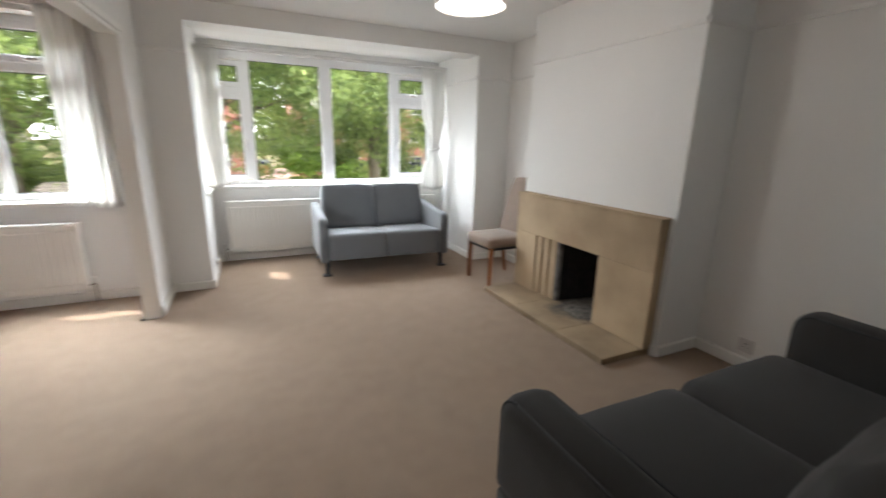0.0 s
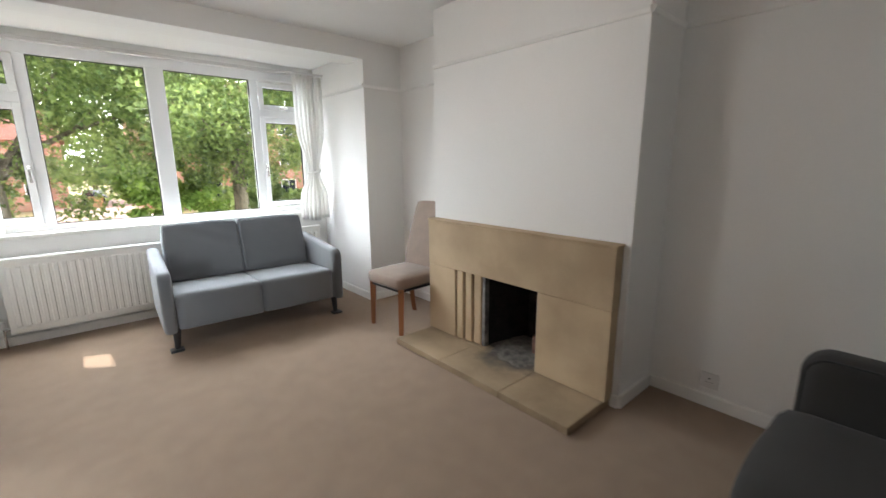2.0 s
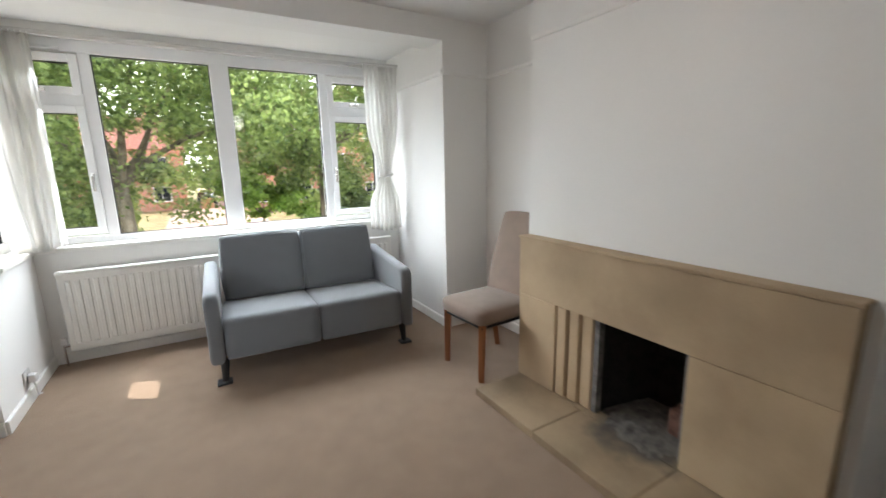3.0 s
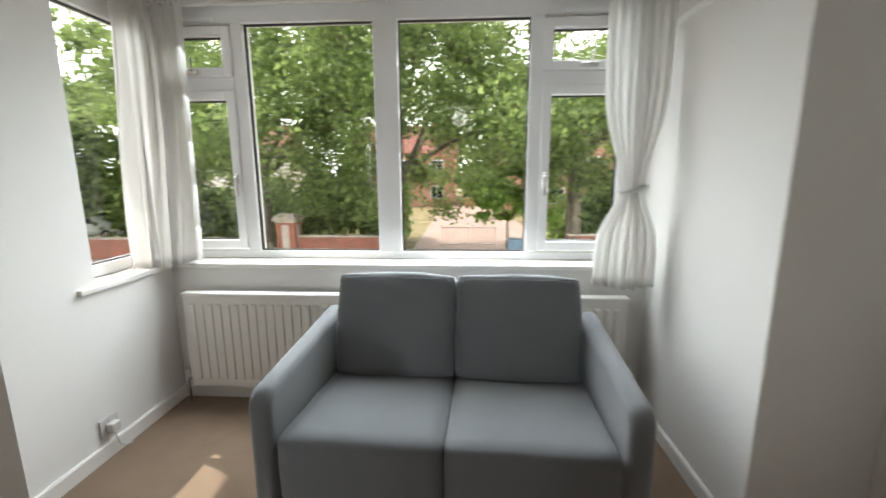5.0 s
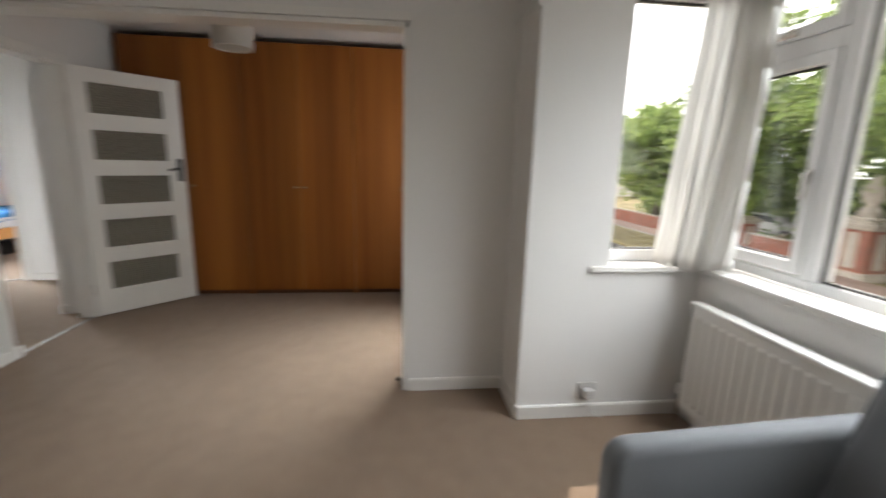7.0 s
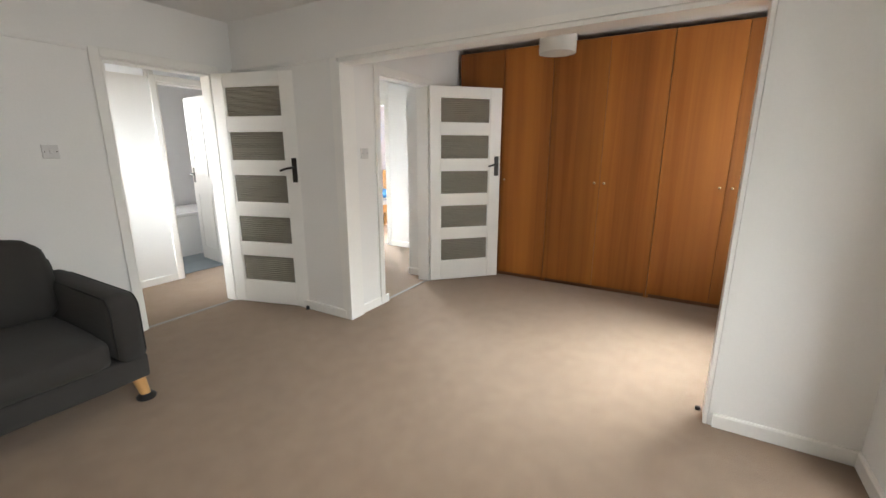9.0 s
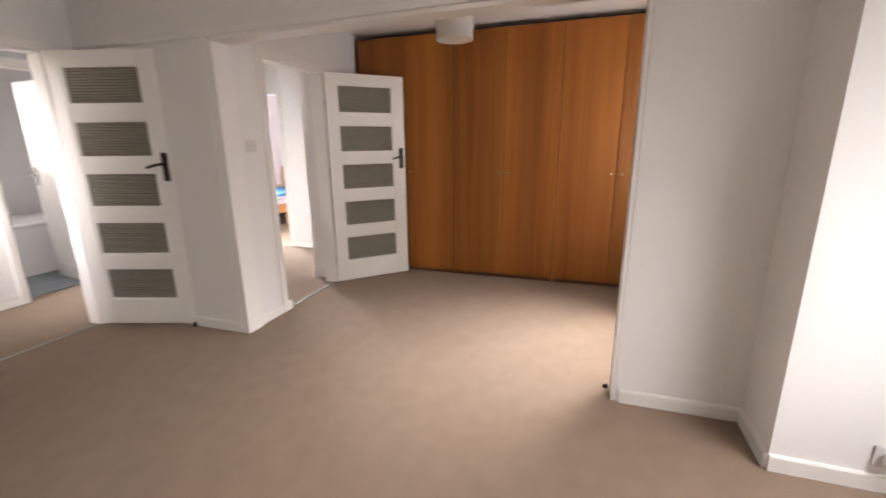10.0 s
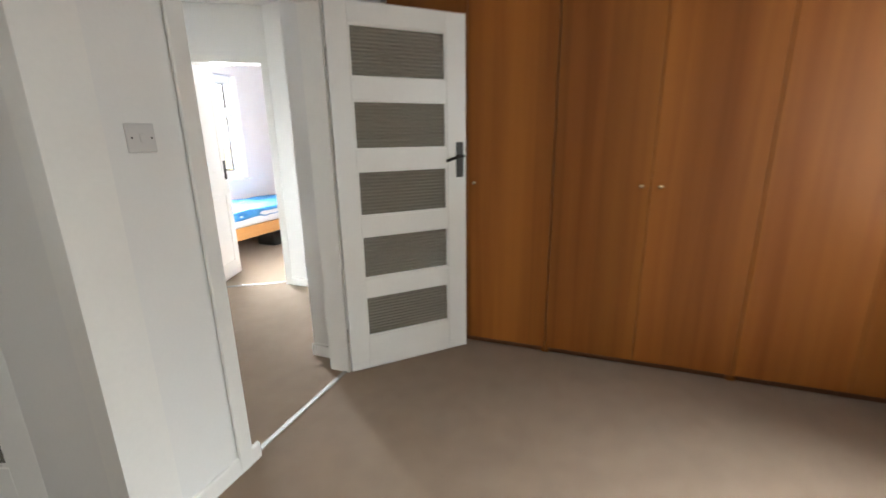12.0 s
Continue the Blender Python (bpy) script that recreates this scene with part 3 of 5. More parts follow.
# picture rail
bm = bmesh.new()
Z = 2.02
rail_strip(bm, (2.957, 0.27), (2.957, 2.09), Z)
rail_strip(bm, (2.957, 2.09), (2.56, 2.09), Z)
rail_strip(bm, (2.56, 2.09), (2.56, 3.65), Z)
rail_strip(bm, (2.56, 3.65), (2.957, 3.65), Z)
rail_strip(bm, (2.957, 3.65), (2.957, 4.62), Z)
rail_strip(bm, (2.957, 4.62), (2.545, 4.62), Z)
rail_strip(bm, (2.545, 4.62), (2.545, 5.6), Z)
rail_strip(bm, (-0.17, 4.62), (-0.495, 4.62), Z)
rail_strip(bm, (-0.585, 1.5), (-0.585, 0.27), Z)
rail_strip(bm, (0.40, 0.27), (2.957, 0.27), Z)
structure("trim_picture_rail", bm, M_WALL, "narrow picture rail painted as the walls", "picture rail")

# linings and architraves
bm = bmesh.new()
prism(bm, [(-0.725, 1.502), (-0.573, 1.502), (-0.573, 1.53), (-0.725, 1.53)], 0, 1.995)
prism(bm, [(-0.585, 1.44), (-0.573, 1.44), (-0.573, 1.502), (-0.585, 1.502)], 0, 2.06)
prism(bm, [(-0.607, 4.02), (-0.495, 4.02), (-0.495, 4.038), (-0.607, 4.038)], 0, 1.995)
prism(bm, [(-0.725, 1.53), (-0.573, 1.53), (-0.495, 4.02), (-0.607, 4.02)], 1.995, 2.018)
prism(bm, [(-0.583, 1.502), (-0.565, 1.502), (-0.476, 4.05), (-0.493, 4.05)], 2.02, 2.06)
structure("trim_opening", bm, M_GLOSS, "white painted timber lining of the wide opening", "architrave")


def door_lining(name, x0, x1, y0, y1, top, label):
    """Lining and architraves of a doorway in a wall that runs along x."""
    bm = bmesh.new()
    box(bm, x0, x0 + 0.022, y0 - 0.004, y1 + 0.004, 0, top)
    box(bm, x1 - 0.022, x1, y0 - 0.004, y1 + 0.004, 0, top)
    box(bm, x0 + 0.022, x1 - 0.022, y0 - 0.004, y1 + 0.004, top - 0.022, top)
    for ya, yb in ((y1 + 0.004, y1 + 0.02), (y0 - 0.02, y0 - 0.004)):
        box(bm, x0 - 0.055, x0 + 0.006, ya, yb, 0, top + 0.055, 0.004, 1)
        box(bm, x1 - 0.006, x1 + 0.055, ya, yb, 0, top + 0.055, 0.004, 1)
        box(bm, x0 + 0.006, x1 - 0.006, ya, yb, top - 0.006, top + 0.055, 0.004, 1)
    return structure(name, bm, M_GLOSS, label, "door frame")


door_lining("door_frame_living", -0.385, 0.40, 0.15, 0.27, 1.995, "white painted door lining and architrave to the hall")
door_lining("door_frame_dining", -1.82, -1.035, 1.38, 1.5, 1.995, "white painted door lining and architrave by the wardrobes")
door_lining("door_frame_bathroom", -1.10, -0.50, -0.99, -0.87, 2.04, "white painted bathroom door lining under a transom light")
for n, x0, x1 in (("window_transom_1", -1.10, -0.50), ("window_transom_2", -0.46, -0.10)):
    bm = bmesh.new()
    box(bm, x0 + 0.02, x1 - 0.02, -0.935, -0.93, 2.075, 2.20)
    ob = tagged(part(n, bm, M_FROST), "narrow frosted transom light over a hall door", "transom light", "", "structure")
    ob.visible_shadow = False
    bm = bmesh.new()
    box(bm, x0, x1, -0.95, -0.91, 2.042 if n.endswith("1") else 2.06, 2.075)
    box(bm, x0, x1, -0.95, -0.91, 2.20, 2.22 if n.endswith("1") else 2.21)
    box(bm, x0, x0 + 0.02, -0.95, -0.91, 2.075, 2.20)
    box(bm, x1 - 0.02, x1, -0.95, -0.91, 2.075, 2.20)
    part("window_frame", bm, M_GLOSS, ob)
bm = bmesh.new()
for s0, s1, z0, z1 in ((0.03, 0.085, 0, 2.03), (0.815, 0.87, 0, 2.03), (0.085, 0.815, 1.975, 2.03)):
    a, b = A0 + U * s0 - N2 * 0.13, A0 + U * s1 - N2 * 0.13
    prism(bm, [tuple(a), tuple(a + N2 * 1.26), tuple(b + N2 * 1.26), tuple(b)], z0, z1)
structure("door_frame_bedroom", bm, M_GLOSS, "white painted door lining to the bedroom", "door frame")
bm = bmesh.new()
box(bm, -0.36, 0.38, 0.232, 0.262, 0.0, 0.007, 0.003, 1)
structure("trim_threshold_living", bm, M_STRIP, "metal carpet threshold strip in the doorway", "threshold")
bm = bmesh.new()
box(bm, -1.80, -1.055, 1.462, 1.492, 0.0, 0.007, 0.003, 1)
structure("trim_threshold_dining", bm, M_STRIP, "metal carpet threshold strip in the doorway", "threshold")

bm = bmesh.new()
a, b = A0 + U * 0.087 + N2 * 0.3, A0 + U * 0.813 + N2 * 0.3
prism(bm, [tuple(a), tuple(a + N2 * 0.25), tuple(b + N2 * 0.25), tuple(b)], 0.0, 0.007)
structure("trim_threshold_bedroom", bm, M_STRIP, "metal carpet threshold strip at the bedroom door", "threshold")


# ---------------------------------------------------------------- windows
def frame_bars(bm, u0, u1, z0, z1, w, place, d0=-0.035, d1=0.035):
    """A rectangular frame of bars of width w; place(u, d, z) gives the point."""
    for a0, a1, b0, b1 in ((u0, u0 + w, z0, z1), (u1 - w, u1, z0, z1), (u0 + w, u1 - w, z0, z0 + w), (u0 + w, u1 - w, z1 - w, z1)):
        block(bm, a0, a1, d0, d1, b0, b1, place)


def block(bm, u0, u1, d0, d1, z0, z1, place, bevel=0.004):
    sub = bmesh.new()
    box(sub, u0, u1, d0, d1, z0, z1, bevel, 1)
    for v in sub.verts:
        v.co = place(*v.co)
    me = bpy.data.meshes.new("tmp")
    sub.to_mesh(me)
    sub.free()
    bm.from_mesh(me)
    bpy.data.meshes.remove(me)


def along_x(y):
    return lambda u, d, z: Vector((u, y + d, z))


def along_y(x):
    return lambda u, d, z: Vector((x + d, u, z))


def pane(u0, u1, z0, z1, place, parent):
    bm = bmesh.new()
    block(bm, u0, u1, -0.003, 0.003, z0, z1, place, 0)
    ob = part("pane", bm, M_PANE, parent)
    ob.visible_shadow = False
    gb = bmesh.new()
    for a0, a1, b0, b1 in ((u0, u0 + 0.006, z0, z1), (u1 - 0.006, u1, z0, z1), (u0 + 0.006, u1 - 0.006, z0, z0 + 0.006), (u0 + 0.006, u1 - 0.006, z1 - 0.006, z1)):
        block(gb, a0, a1, -0.012, 0.012, b0, b1, place, 0)
    part("gasket", gb, M_RUBBER, ob)


def casement(parent, u0, u1, z0, z1, place, side, inward=-1):
    """An opening sash: frame, pane and a small handle on one side or below."""
    bm = bmesh.new()
    w = 0.05
    frame_bars(bm, u0, u1, z0, z1, w, place, -0.05 if inward < 0 else -0.03, 0.03 if inward < 0 else 0.05)
    sash = part("sash", bm, M_UPVC, parent)
    pane(u0 + w, u1 - w, z0 + w, z1 - w, place, sash)
    hb = bmesh.new()
    k = 0.05 * inward
    if side == "below":
        u = (u0 + u1) / 2
        block(hb, u - 0.045, u + 0.045, min(k, k * 1.25), max(k, k * 1.25), z0 + 0.012, z0 + 0.038, place)
        rod(hb, place(u + 0.01, k * 1.3, z0 + 0.03), place(u + 0.02, k * 1.5, z0 + 0.10), 0.006)
    else:
        u = u0 + 0.025 if side == "left" else u1 - 0.025
        zc = (z0 + z1) / 2 - 0.04
        block(hb, u - 0.011, u + 0.011, min(k, k * 1.25), max(k, k * 1.25), zc - 0.03, zc + 0.03, place)
        block(hb, u - 0.009, u + 0.009, min(k * 1.25, k * 1.6), max(k * 1.25, k * 1.6), zc - 0.10, zc + 0.015, place)
    part("handle", hb, M_CHROME, sash, "small chrome window handle")


# the bay's front window
px = along_x(5.73)
win = tagged(new("window_1"), "wide white plastic bay window of two fixed panes between casements", "window", "", "structure")
bm = bmesh.new()
block(bm, -0.40, -0.26, -0.05, 0.06, 0.84, 2.257, px)
block(bm, 2.46, 2.60, -0.05, 0.06, 0.84, 2.257, px)
block(bm, -0.26, 2.46, -0.035, 0.05, 0.84, 0.885, px)
block(bm, -0.26, 2.46, -0.035, 0.05, 2.165, 2.257, px)
block(bm, 0.235, 0.305, -0.035, 0.05, 0.885, 2.165, px)
block(bm, 1.04, 1.175, -0.05, 0.05, 0.885, 2.165, px)
block(bm, 1.895, 1.965, -0.035, 0.05, 0.885, 2.165, px)
block(bm, -0.26, 0.235, -0.035, 0.05, 1.81, 1.885, px)
block(bm, 1.965, 2.46, -0.035, 0.05, 1.81, 1.885, px)
part("window_frame", bm, M_UPVC, win)
pane(0.305, 1.04, 0.885, 2.165, px, win)
pane(1.175, 1.895, 0.885, 2.165, px, win)
casement(win, -0.245, 0.235, 0.90, 1.81, px, "right")
casement(win, -0.245, 0.235, 1.885, 2.15, px, "below")
casement(win, 1.965, 2.445, 0.90, 1.81, px, "left")
casement(win, 1.965, 2.445, 1.885, 2.15, px, "below")
bm = bmesh.new()
for u0, u1 in ((-0.05, 0.15), (2.06, 2.30)):
    block(bm, u0, u1, -0.06, -0.035, 2.17, 2.19, px)
part("trickle_vent", bm, M_UPVC, win)
# the bay's side window
py = along_y(-0.325)
win = tagged(new("window_2"), "narrow white plastic side window of the bay", "window", "", "structure")
bm = bmesh.new()
block(bm, 5.03, 5.085, -0.05, 0.035, 0.84, 2.257, py)
block(bm, 5.60, 5.68, -0.05, 0.035, 0.84, 2.257, py)
block(bm, 5.085, 5.60, -0.05, 0.035, 0.84, 0.90, py)
block(bm, 5.085, 5.60, -0.05, 0.035, 2.13, 2.257, py)
part("window_frame", bm, M_UPVC, win)
pane(5.085, 5.60, 0.90, 2.13, py, win)
# the dining room's window
pd = along_x(4.83)
win = tagged(new("window_3"), "white plastic dining room window with top lights", "window", "", "structure")
bm = bmesh.new()
frame_bars(bm, -2.15, -0.87, 0.84, 2.20, 0.05, pd)
block(bm, -1.545, -1.475, -0.035, 0.035, 0.89, 2.15, pd)
block(bm, -2.10, -1.545, -0.035, 0.035, 1.80, 1.87, pd)
block(bm, -1.475, -0.92, -0.035, 0.035, 1.80, 1.87, pd)
part("window_frame", bm, M_UPVC, win)
pane(-2.10, -1.545, 0.89, 1.80, pd, win)
pane(-1.475, -0.92, 0.89, 1.80, pd, win)
casement(win, -2.10, -1.545, 1.87, 2.15, pd, "below")
casement(win, -1.475, -0.92, 1.87, 2.15, pd, "below")
# the bedroom's window
pb = along_x(-2.06)
win = tagged(new("window_4"), "bright white bedroom window with top lights", "window", "", "structure")
bm = bmesh.new()
frame_bars(bm, -4.61, -3.4, 0.84, 2.20, 0.06, pb)
block(bm, -3.985, -3.915, -0.035, 0.035, 0.90, 2.14, pb)
part("window_frame", bm, M_UPVC, win)
for u0, u1 in ((-4.55, -3.985), (-3.915, -3.46)):
    casement(win, u0, u1, 0.90, 1.72, pb, "left", 1)
    casement(win, u0, u1, 1.74, 2.14, pb, "below", 1)

# sills
bm = bmesh.new()
box(bm, -0.145, 2.545, 5.53, 5.69, 0.81, 0.84, 0.006)
box(bm, -0.40, -0.145, 4.955, 5.69, 0.8105, 0.8395, 0.006)
structure("trim_sill_bay", bm, M_GLOSS, "white gloss painted window sill round the bay", "window sill")
bm = bmesh.new()
box(bm, -2.20, -0.82, 4.60, 4.80, 0.81, 0.84, 0.006)
structure("trim_sill_dining", bm, M_GLOSS, "white gloss painted dining room window sill", "window sill")
bm = bmesh.new()
box(bm, -4.66, -3.35, -2.03, -1.90, 0.82, 0.845, 0.006)
structure("trim_sill_bedroom", bm, M_GLOSS, "white painted bedroom window sill", "window sill")


# ---------------------------------------------------------------- curtains
def curtain(name, path, z0, z1, waves, label, tie=None, amp=0.022, flare=0.0, sweep=(0, 0), group="curtains"):
    """A gathered curtain along a line of floor points; tie: (height, share of its width, side kept)."""
    pts = [Vector((*p, 0)) for p in path]
    lens = [0.0]
    for a, b in zip(pts, pts[1:]):
        lens.append(lens[-1] + (b - a).length)

    def at(s):
        s = max(0, min(1, s)) * lens[-1]
        for i in range(len(pts) - 1):
            if s <= lens[i + 1] + 1e-9:
                f = (s - lens[i]) / (lens[i + 1] - lens[i])
                d = (pts[i + 1] - pts[i]).normalized()
                return pts[i].lerp(pts[i + 1], f), Vector((-d.y, d.x, 0))
    nu, nv = waves * 8, 26
    bm = bmesh.new()
    grid = []
    for j in range(nv + 1):
        v = j / nv
        z = z0 + (z1 - z0) * v
        share, shift = 1.0, 0.0
        if tie:
            k = math.exp(-((z - tie[0]) / 0.28) ** 2) if z > tie[0] else math.exp(-((z - tie[0]) / 0.16) ** 2)
            share = 1 - (1 - tie[1]) * k
            shift = tie[2] * (1 - share)
        row = []
        for i in range(nu + 1):
            u = i / nu
            p, n = at(shift + share * u)
            ph = 2 * math.pi * waves * u + 0.6 * math.sin(5 * v + 3 * u)
            a = amp * (0.55 + 0.45 * share) * (1 + 0.5 * math.sin(11 * u + 2.2 * v)) * (0.7 + 0.5 * (1 - v))
            if v > 0.95:
                a *= 1.25
            q = p + n * (a * math.sin(ph) + flare * (1 - v) ** 3) + Vector((*sweep, 0)) * ((1 - v) ** 1.5 * (1 - u))
            sag = 0.012 * math.sin(7 * u + 1) if j == 0 else 0
            row.append(bm.verts.new((q.x, q.y, z + sag)))
        grid.append(row)
    for a, b in zip(grid, grid[1:]):
        for i in range(nu):
            bm.faces.new((a[i], a[i + 1], b[i + 1], b[i]))
    top = thing(name, pose(0, 0, 0), label, "curtain", group)
    sheet = part("drape", bm, M_CURTAIN, top, "", True)
    sol = sheet.modifiers.new("thickness", "SOLIDIFY")
    sol.thickness = 0.003
    hook = None
    for i in range(0, nu + 1, 4):
        p, n = at(i / nu)
        m = pose(p.x, p.y, z1)
        if hook is None:
            hook = part("hook", rod(bmesh.new(), (0, 0, -0.08), (0, 0, 0.015), 0.004, seg=6), M_CURTAIN, top, m=m)
        else:
            shared("hook", hook.data, top, m)
    if tie:
        p0, n0 = at(tie[2] * (1 - tie[1]))
        p1, _ = at(tie[2] * (1 - tie[1]) + tie[1])
        tb = bmesh.new()
        c, half = (p0 + p1) / 2, (p1 - p0).length / 2 + 0.012
        d = (p1 - p0).normalized()
        ring = []
        for i in range(25):
            t = 2 * math.pi * i / 24
            q = c + d * half * math.cos(t) + n0 * 0.05 * math.sin(t)
            ring.append((q.x, q.y, tie[0] + 0.015 * math.cos(t)))
        tube(tb, ring, 0.012, 6)
        part("tie_back", tb, M_CURTAIN, top, "", True)
    return top


curtain("curtain", [(-0.225, 5.435), (-0.20, 5.53), (-0.11, 5.59), (0.02, 5.605)], 0.845, 2.235, 6, "cream cotton curtain gathered in the corner of the bay", amp=0.03, flare=-0.04, sweep=(0.035, -0.15))
curtain("curtain", [(2.21, 5.41), (2.36, 5.395), (2.51, 5.385)], 0.76, 2.21, 7, "cream cotton curtain tied back at the end of the bay", tie=(1.262, 0.34, 0.55), amp=0.019)
curtain("curtain", [(-1.06, 4.57), (-0.63, 4.57)], 0.80, 2.24, 7, "long cream curtain beside the dining room window", amp=0.03)
curtain("curtain", [(-2.36, 4.555), (-2.02, 4.565)], 0.79, 2.24, 5, "cream cotton curtain hanging beside the wardrobes", amp=0.026)
bm = bmesh.new()
tube(bm, [(-0.2, 5.2, 2.248), (-0.19, 5.56, 2.248), (-0.06, 5.63, 2.248), (2.15, 5.63, 2.248), (2.22, 5.42, 2.23), (2.53, 5.39, 2.23)], 0.008, 8)
box(bm, -0.15, 2.53, 5.628, 5.661, 2.24, 2.275, 0.004, 1)
tagged(part("curtain_rail", bm, M_PLASTIC), "slim white curtain track along the bay window head", "curtain rail")
bm = bmesh.new()
box(bm, -2.42, -0.62, 4.585, 4.61, 2.235, 2.265, 0.004, 1)
for x in (-2.3, -1.5, -0.75):
    box(bm, x - 0.015, x + 0.015, 4.61, 4.642, 2.24, 2.26)
tagged(part("curtain_rail", bm, M_PLASTIC), "slim white curtain track over the dining room window", "curtain rail")


# ---------------------------------------------------------------- radiators
def radiator(x0, x1, y_wall, z0, z1, label, valve_x):
    top = thing("radiator", pose((x0 + x1) / 2, y_wall, 0), label, "radiator", "panel radiators")
    w = (x1 - x0) / 2
    bm = bmesh.new()
    box(bm, -w, w, -0.085, -0.035, z0, z1 - 0.012, 0.008, 2)
    body = part("panel", bm, M_GLOSS, top)
    n = int((x1 - x0) / 0.052)
    lo, hi = z0 + 0.05, z1 - 0.06
    bm = bmesh.new()
    prof = [(-0.017, 0.0), (-0.011, -0.008), (0.011, -0.008), (0.017, 0.0)]
    a = [bm.verts.new((u, -0.085 + d, lo + (0 if d == 0 else 0.012))) for u, d in prof]
    b = [bm.verts.new((u, -0.085 + d, hi - (0 if d == 0 else 0.012))) for u, d in prof]
    for k in range(3):
        bm.faces.new((a[k], a[k + 1], b[k + 1], b[k]))
    bm.faces.new(a[::-1])
    bm.faces.new(b)
    first = None
    for i in range(n):
        m = pose(-w + 0.03 + (2 * w - 0.06) * (i + 0.5) / n, 0, 0)
        first = part("flute", bm, M_GLOSS, body, m=m) if first is None else first
        if i:
            shared("flute", first.data, body, m)
    bm = bmesh.new()
    box(bm, -w - 0.004, w + 0.004, -0.092, -0.028, z1 - 0.02, z1, 0.005, 2)
    part("top_grille", bm, M_GLOSS, top)
    bm = bmesh.new()
    sx = -w if valve_x < 0 else w
    e = -1 if valve_x < 0 else 1
    rod(bm, (sx, -0.06, z0 + 0.04), (sx + e * 0.035, -0.06, z0 + 0.04), 0.009)
    rod(bm, (sx + e * 0.035, -0.06, 0.0), (sx + e * 0.035, -0.06, z0 + 0.05), 0.0075)
    part("pipe", bm, M_CHROME, top)
    bm = bmesh.new()
    lathe(bm, [(0.014, 0), (0.019, 0.01), (0.019, 0.045), (0.012, 0.055)], 14)
    moved(bm, pose(sx + e * 0.035, -0.06, z0 + 0.05))
    part("valve", bm, M_PLASTIC, top)
    for x in (-w * 0.7, w * 0.7):
        part("bracket", boxed(x - 0.02, x + 0.02, -0.036, 0.0, z0 + 0.1, z1 - 0.08), M_GLOSS, top)
    return top


radiator(-0.055, 2.42, 5.54, 0.11, 0.685, "long white ribbed panel radiator under the bay window", -1)
radiator(-2.06, -1.06, 4.64, 0.12, 0.68, "white ribbed panel radiator under the dining room window", 1)


# ---------------------------------------------------------------- fireplace
fire = thing("fireplace", pose(0, 0, 0), "buff stone fireplace surround with a sooty open grate", "fireplace")
part("lintel", boxed(2.478, 2.558, 2.125, 3.635, 0.575, 0.915, 0.004), M_STONE, fire)
part("mantel_edge", boxed(2.472, 2.558, 2.118, 3.642, 0.9155, 0.931, 0.004), M_STONE, fire)
part("pilaster", boxed(2.479, 2.558, 2.127, 2.60, 0.047, 0.5735, 0.004), M_STONE, fire)
part("pilaster", boxed(2.479, 2.558, 3.335, 3.633, 0.047, 0.5735, 0.004), M_STONE, fire)
for i, (y0, y1) in enumerate(((3.262, 3.327), (3.182, 3.248), (3.10, 3.168))):
    part("rib", boxed(2.487 + 0.012 * i, 2.70, y0, y1, 0.047, 0.572, 0.008), M_STONE, fire)
part("rib_backing", boxed(2.525, 2.558, 3.09, 3.335, 0.047, 0.572), M_STONE, fire)
part("hearth_slab", boxed(2.135, 2.478, 2.14, 2.597, 0.0, 0.045, 0.005), M_HEARTH, fire)
part("hearth_slab", boxed(2.135, 2.478, 2.60, 3.127, 0.0, 0.045, 0.005), M_HEARTH, fire)
part("hearth_slab", boxed(2.135, 2.478, 3.131, 3.62, 0.0, 0.045, 0.005), M_HEARTH, fire)
part("hearth_slab", boxed(2.4785, 2.56, 2.14, 3.62, 0.0, 0.0455), M_HEARTH, fire)
bm = bmesh.new()
prism(bm, [(2.5605, 2.602), (2.94, 2.70), (2.94, 3.0), (2.5605, 3.078), (2.95, 3.078), (2.95, 2.602)], 0.03, 0.598)
part("fireback", bm, M_SOOT, fire, "soot-black fire chamber")
part("cheek_stone", boxed(2.515, 2.558, 3.062, 3.094, 0.047, 0.571, 0.004), M_CHEEK, fire, "soot-greyed jamb stone")
part("cheek_stone", boxed(2.515, 2.558, 2.6015, 2.628, 0.047, 0.571, 0.004), M_CHEEK, fire, "soot-greyed jamb stone")
part("chamber_floor", boxed(2.56, 2.95, 2.604, 3.076, 0.0, 0.04), M_SOOT, fire)
bm = bmesh.new()
grid = []
random.seed(4)
for i in range(25):
    row = []
    for j in range(25):
        x, y = 2.40 + 0.5 * i / 24, 2.60 + 0.47 * j / 24
        d = math.hypot((x - 2.68) / 0.21, (y - 2.835) / 0.215) + 0.5 * noise.noise(Vector((x * 9, y * 9, 2)))
        hgt = max(-0.004, 0.022 * (1 - d)) + (0.014 * (noise.noise(Vector((x * 24, y * 24, 0))) + 0.2) if d < 1 else 0)
        row.append(bm.verts.new((x, y, 0.0462 + hgt)))
    grid.append(row)
for a, b in zip(grid, grid[1:]):
    for j in range(24):
        bm.faces.new((a[j], b[j], b[j + 1], a[j + 1]))
ash = tagged(part("ash", bm, M_ASH, None, "", True), "grey ash and cinders spilling over the hearth", "ash")
bm = boxed(2.66, 2.90, 2.66, 2.76, 0.045, 0.19, 0.012)
tagged(part("fire_brick", bm, M_FIREBRICK), "loose sooty fire brick standing in the grate", "brick")


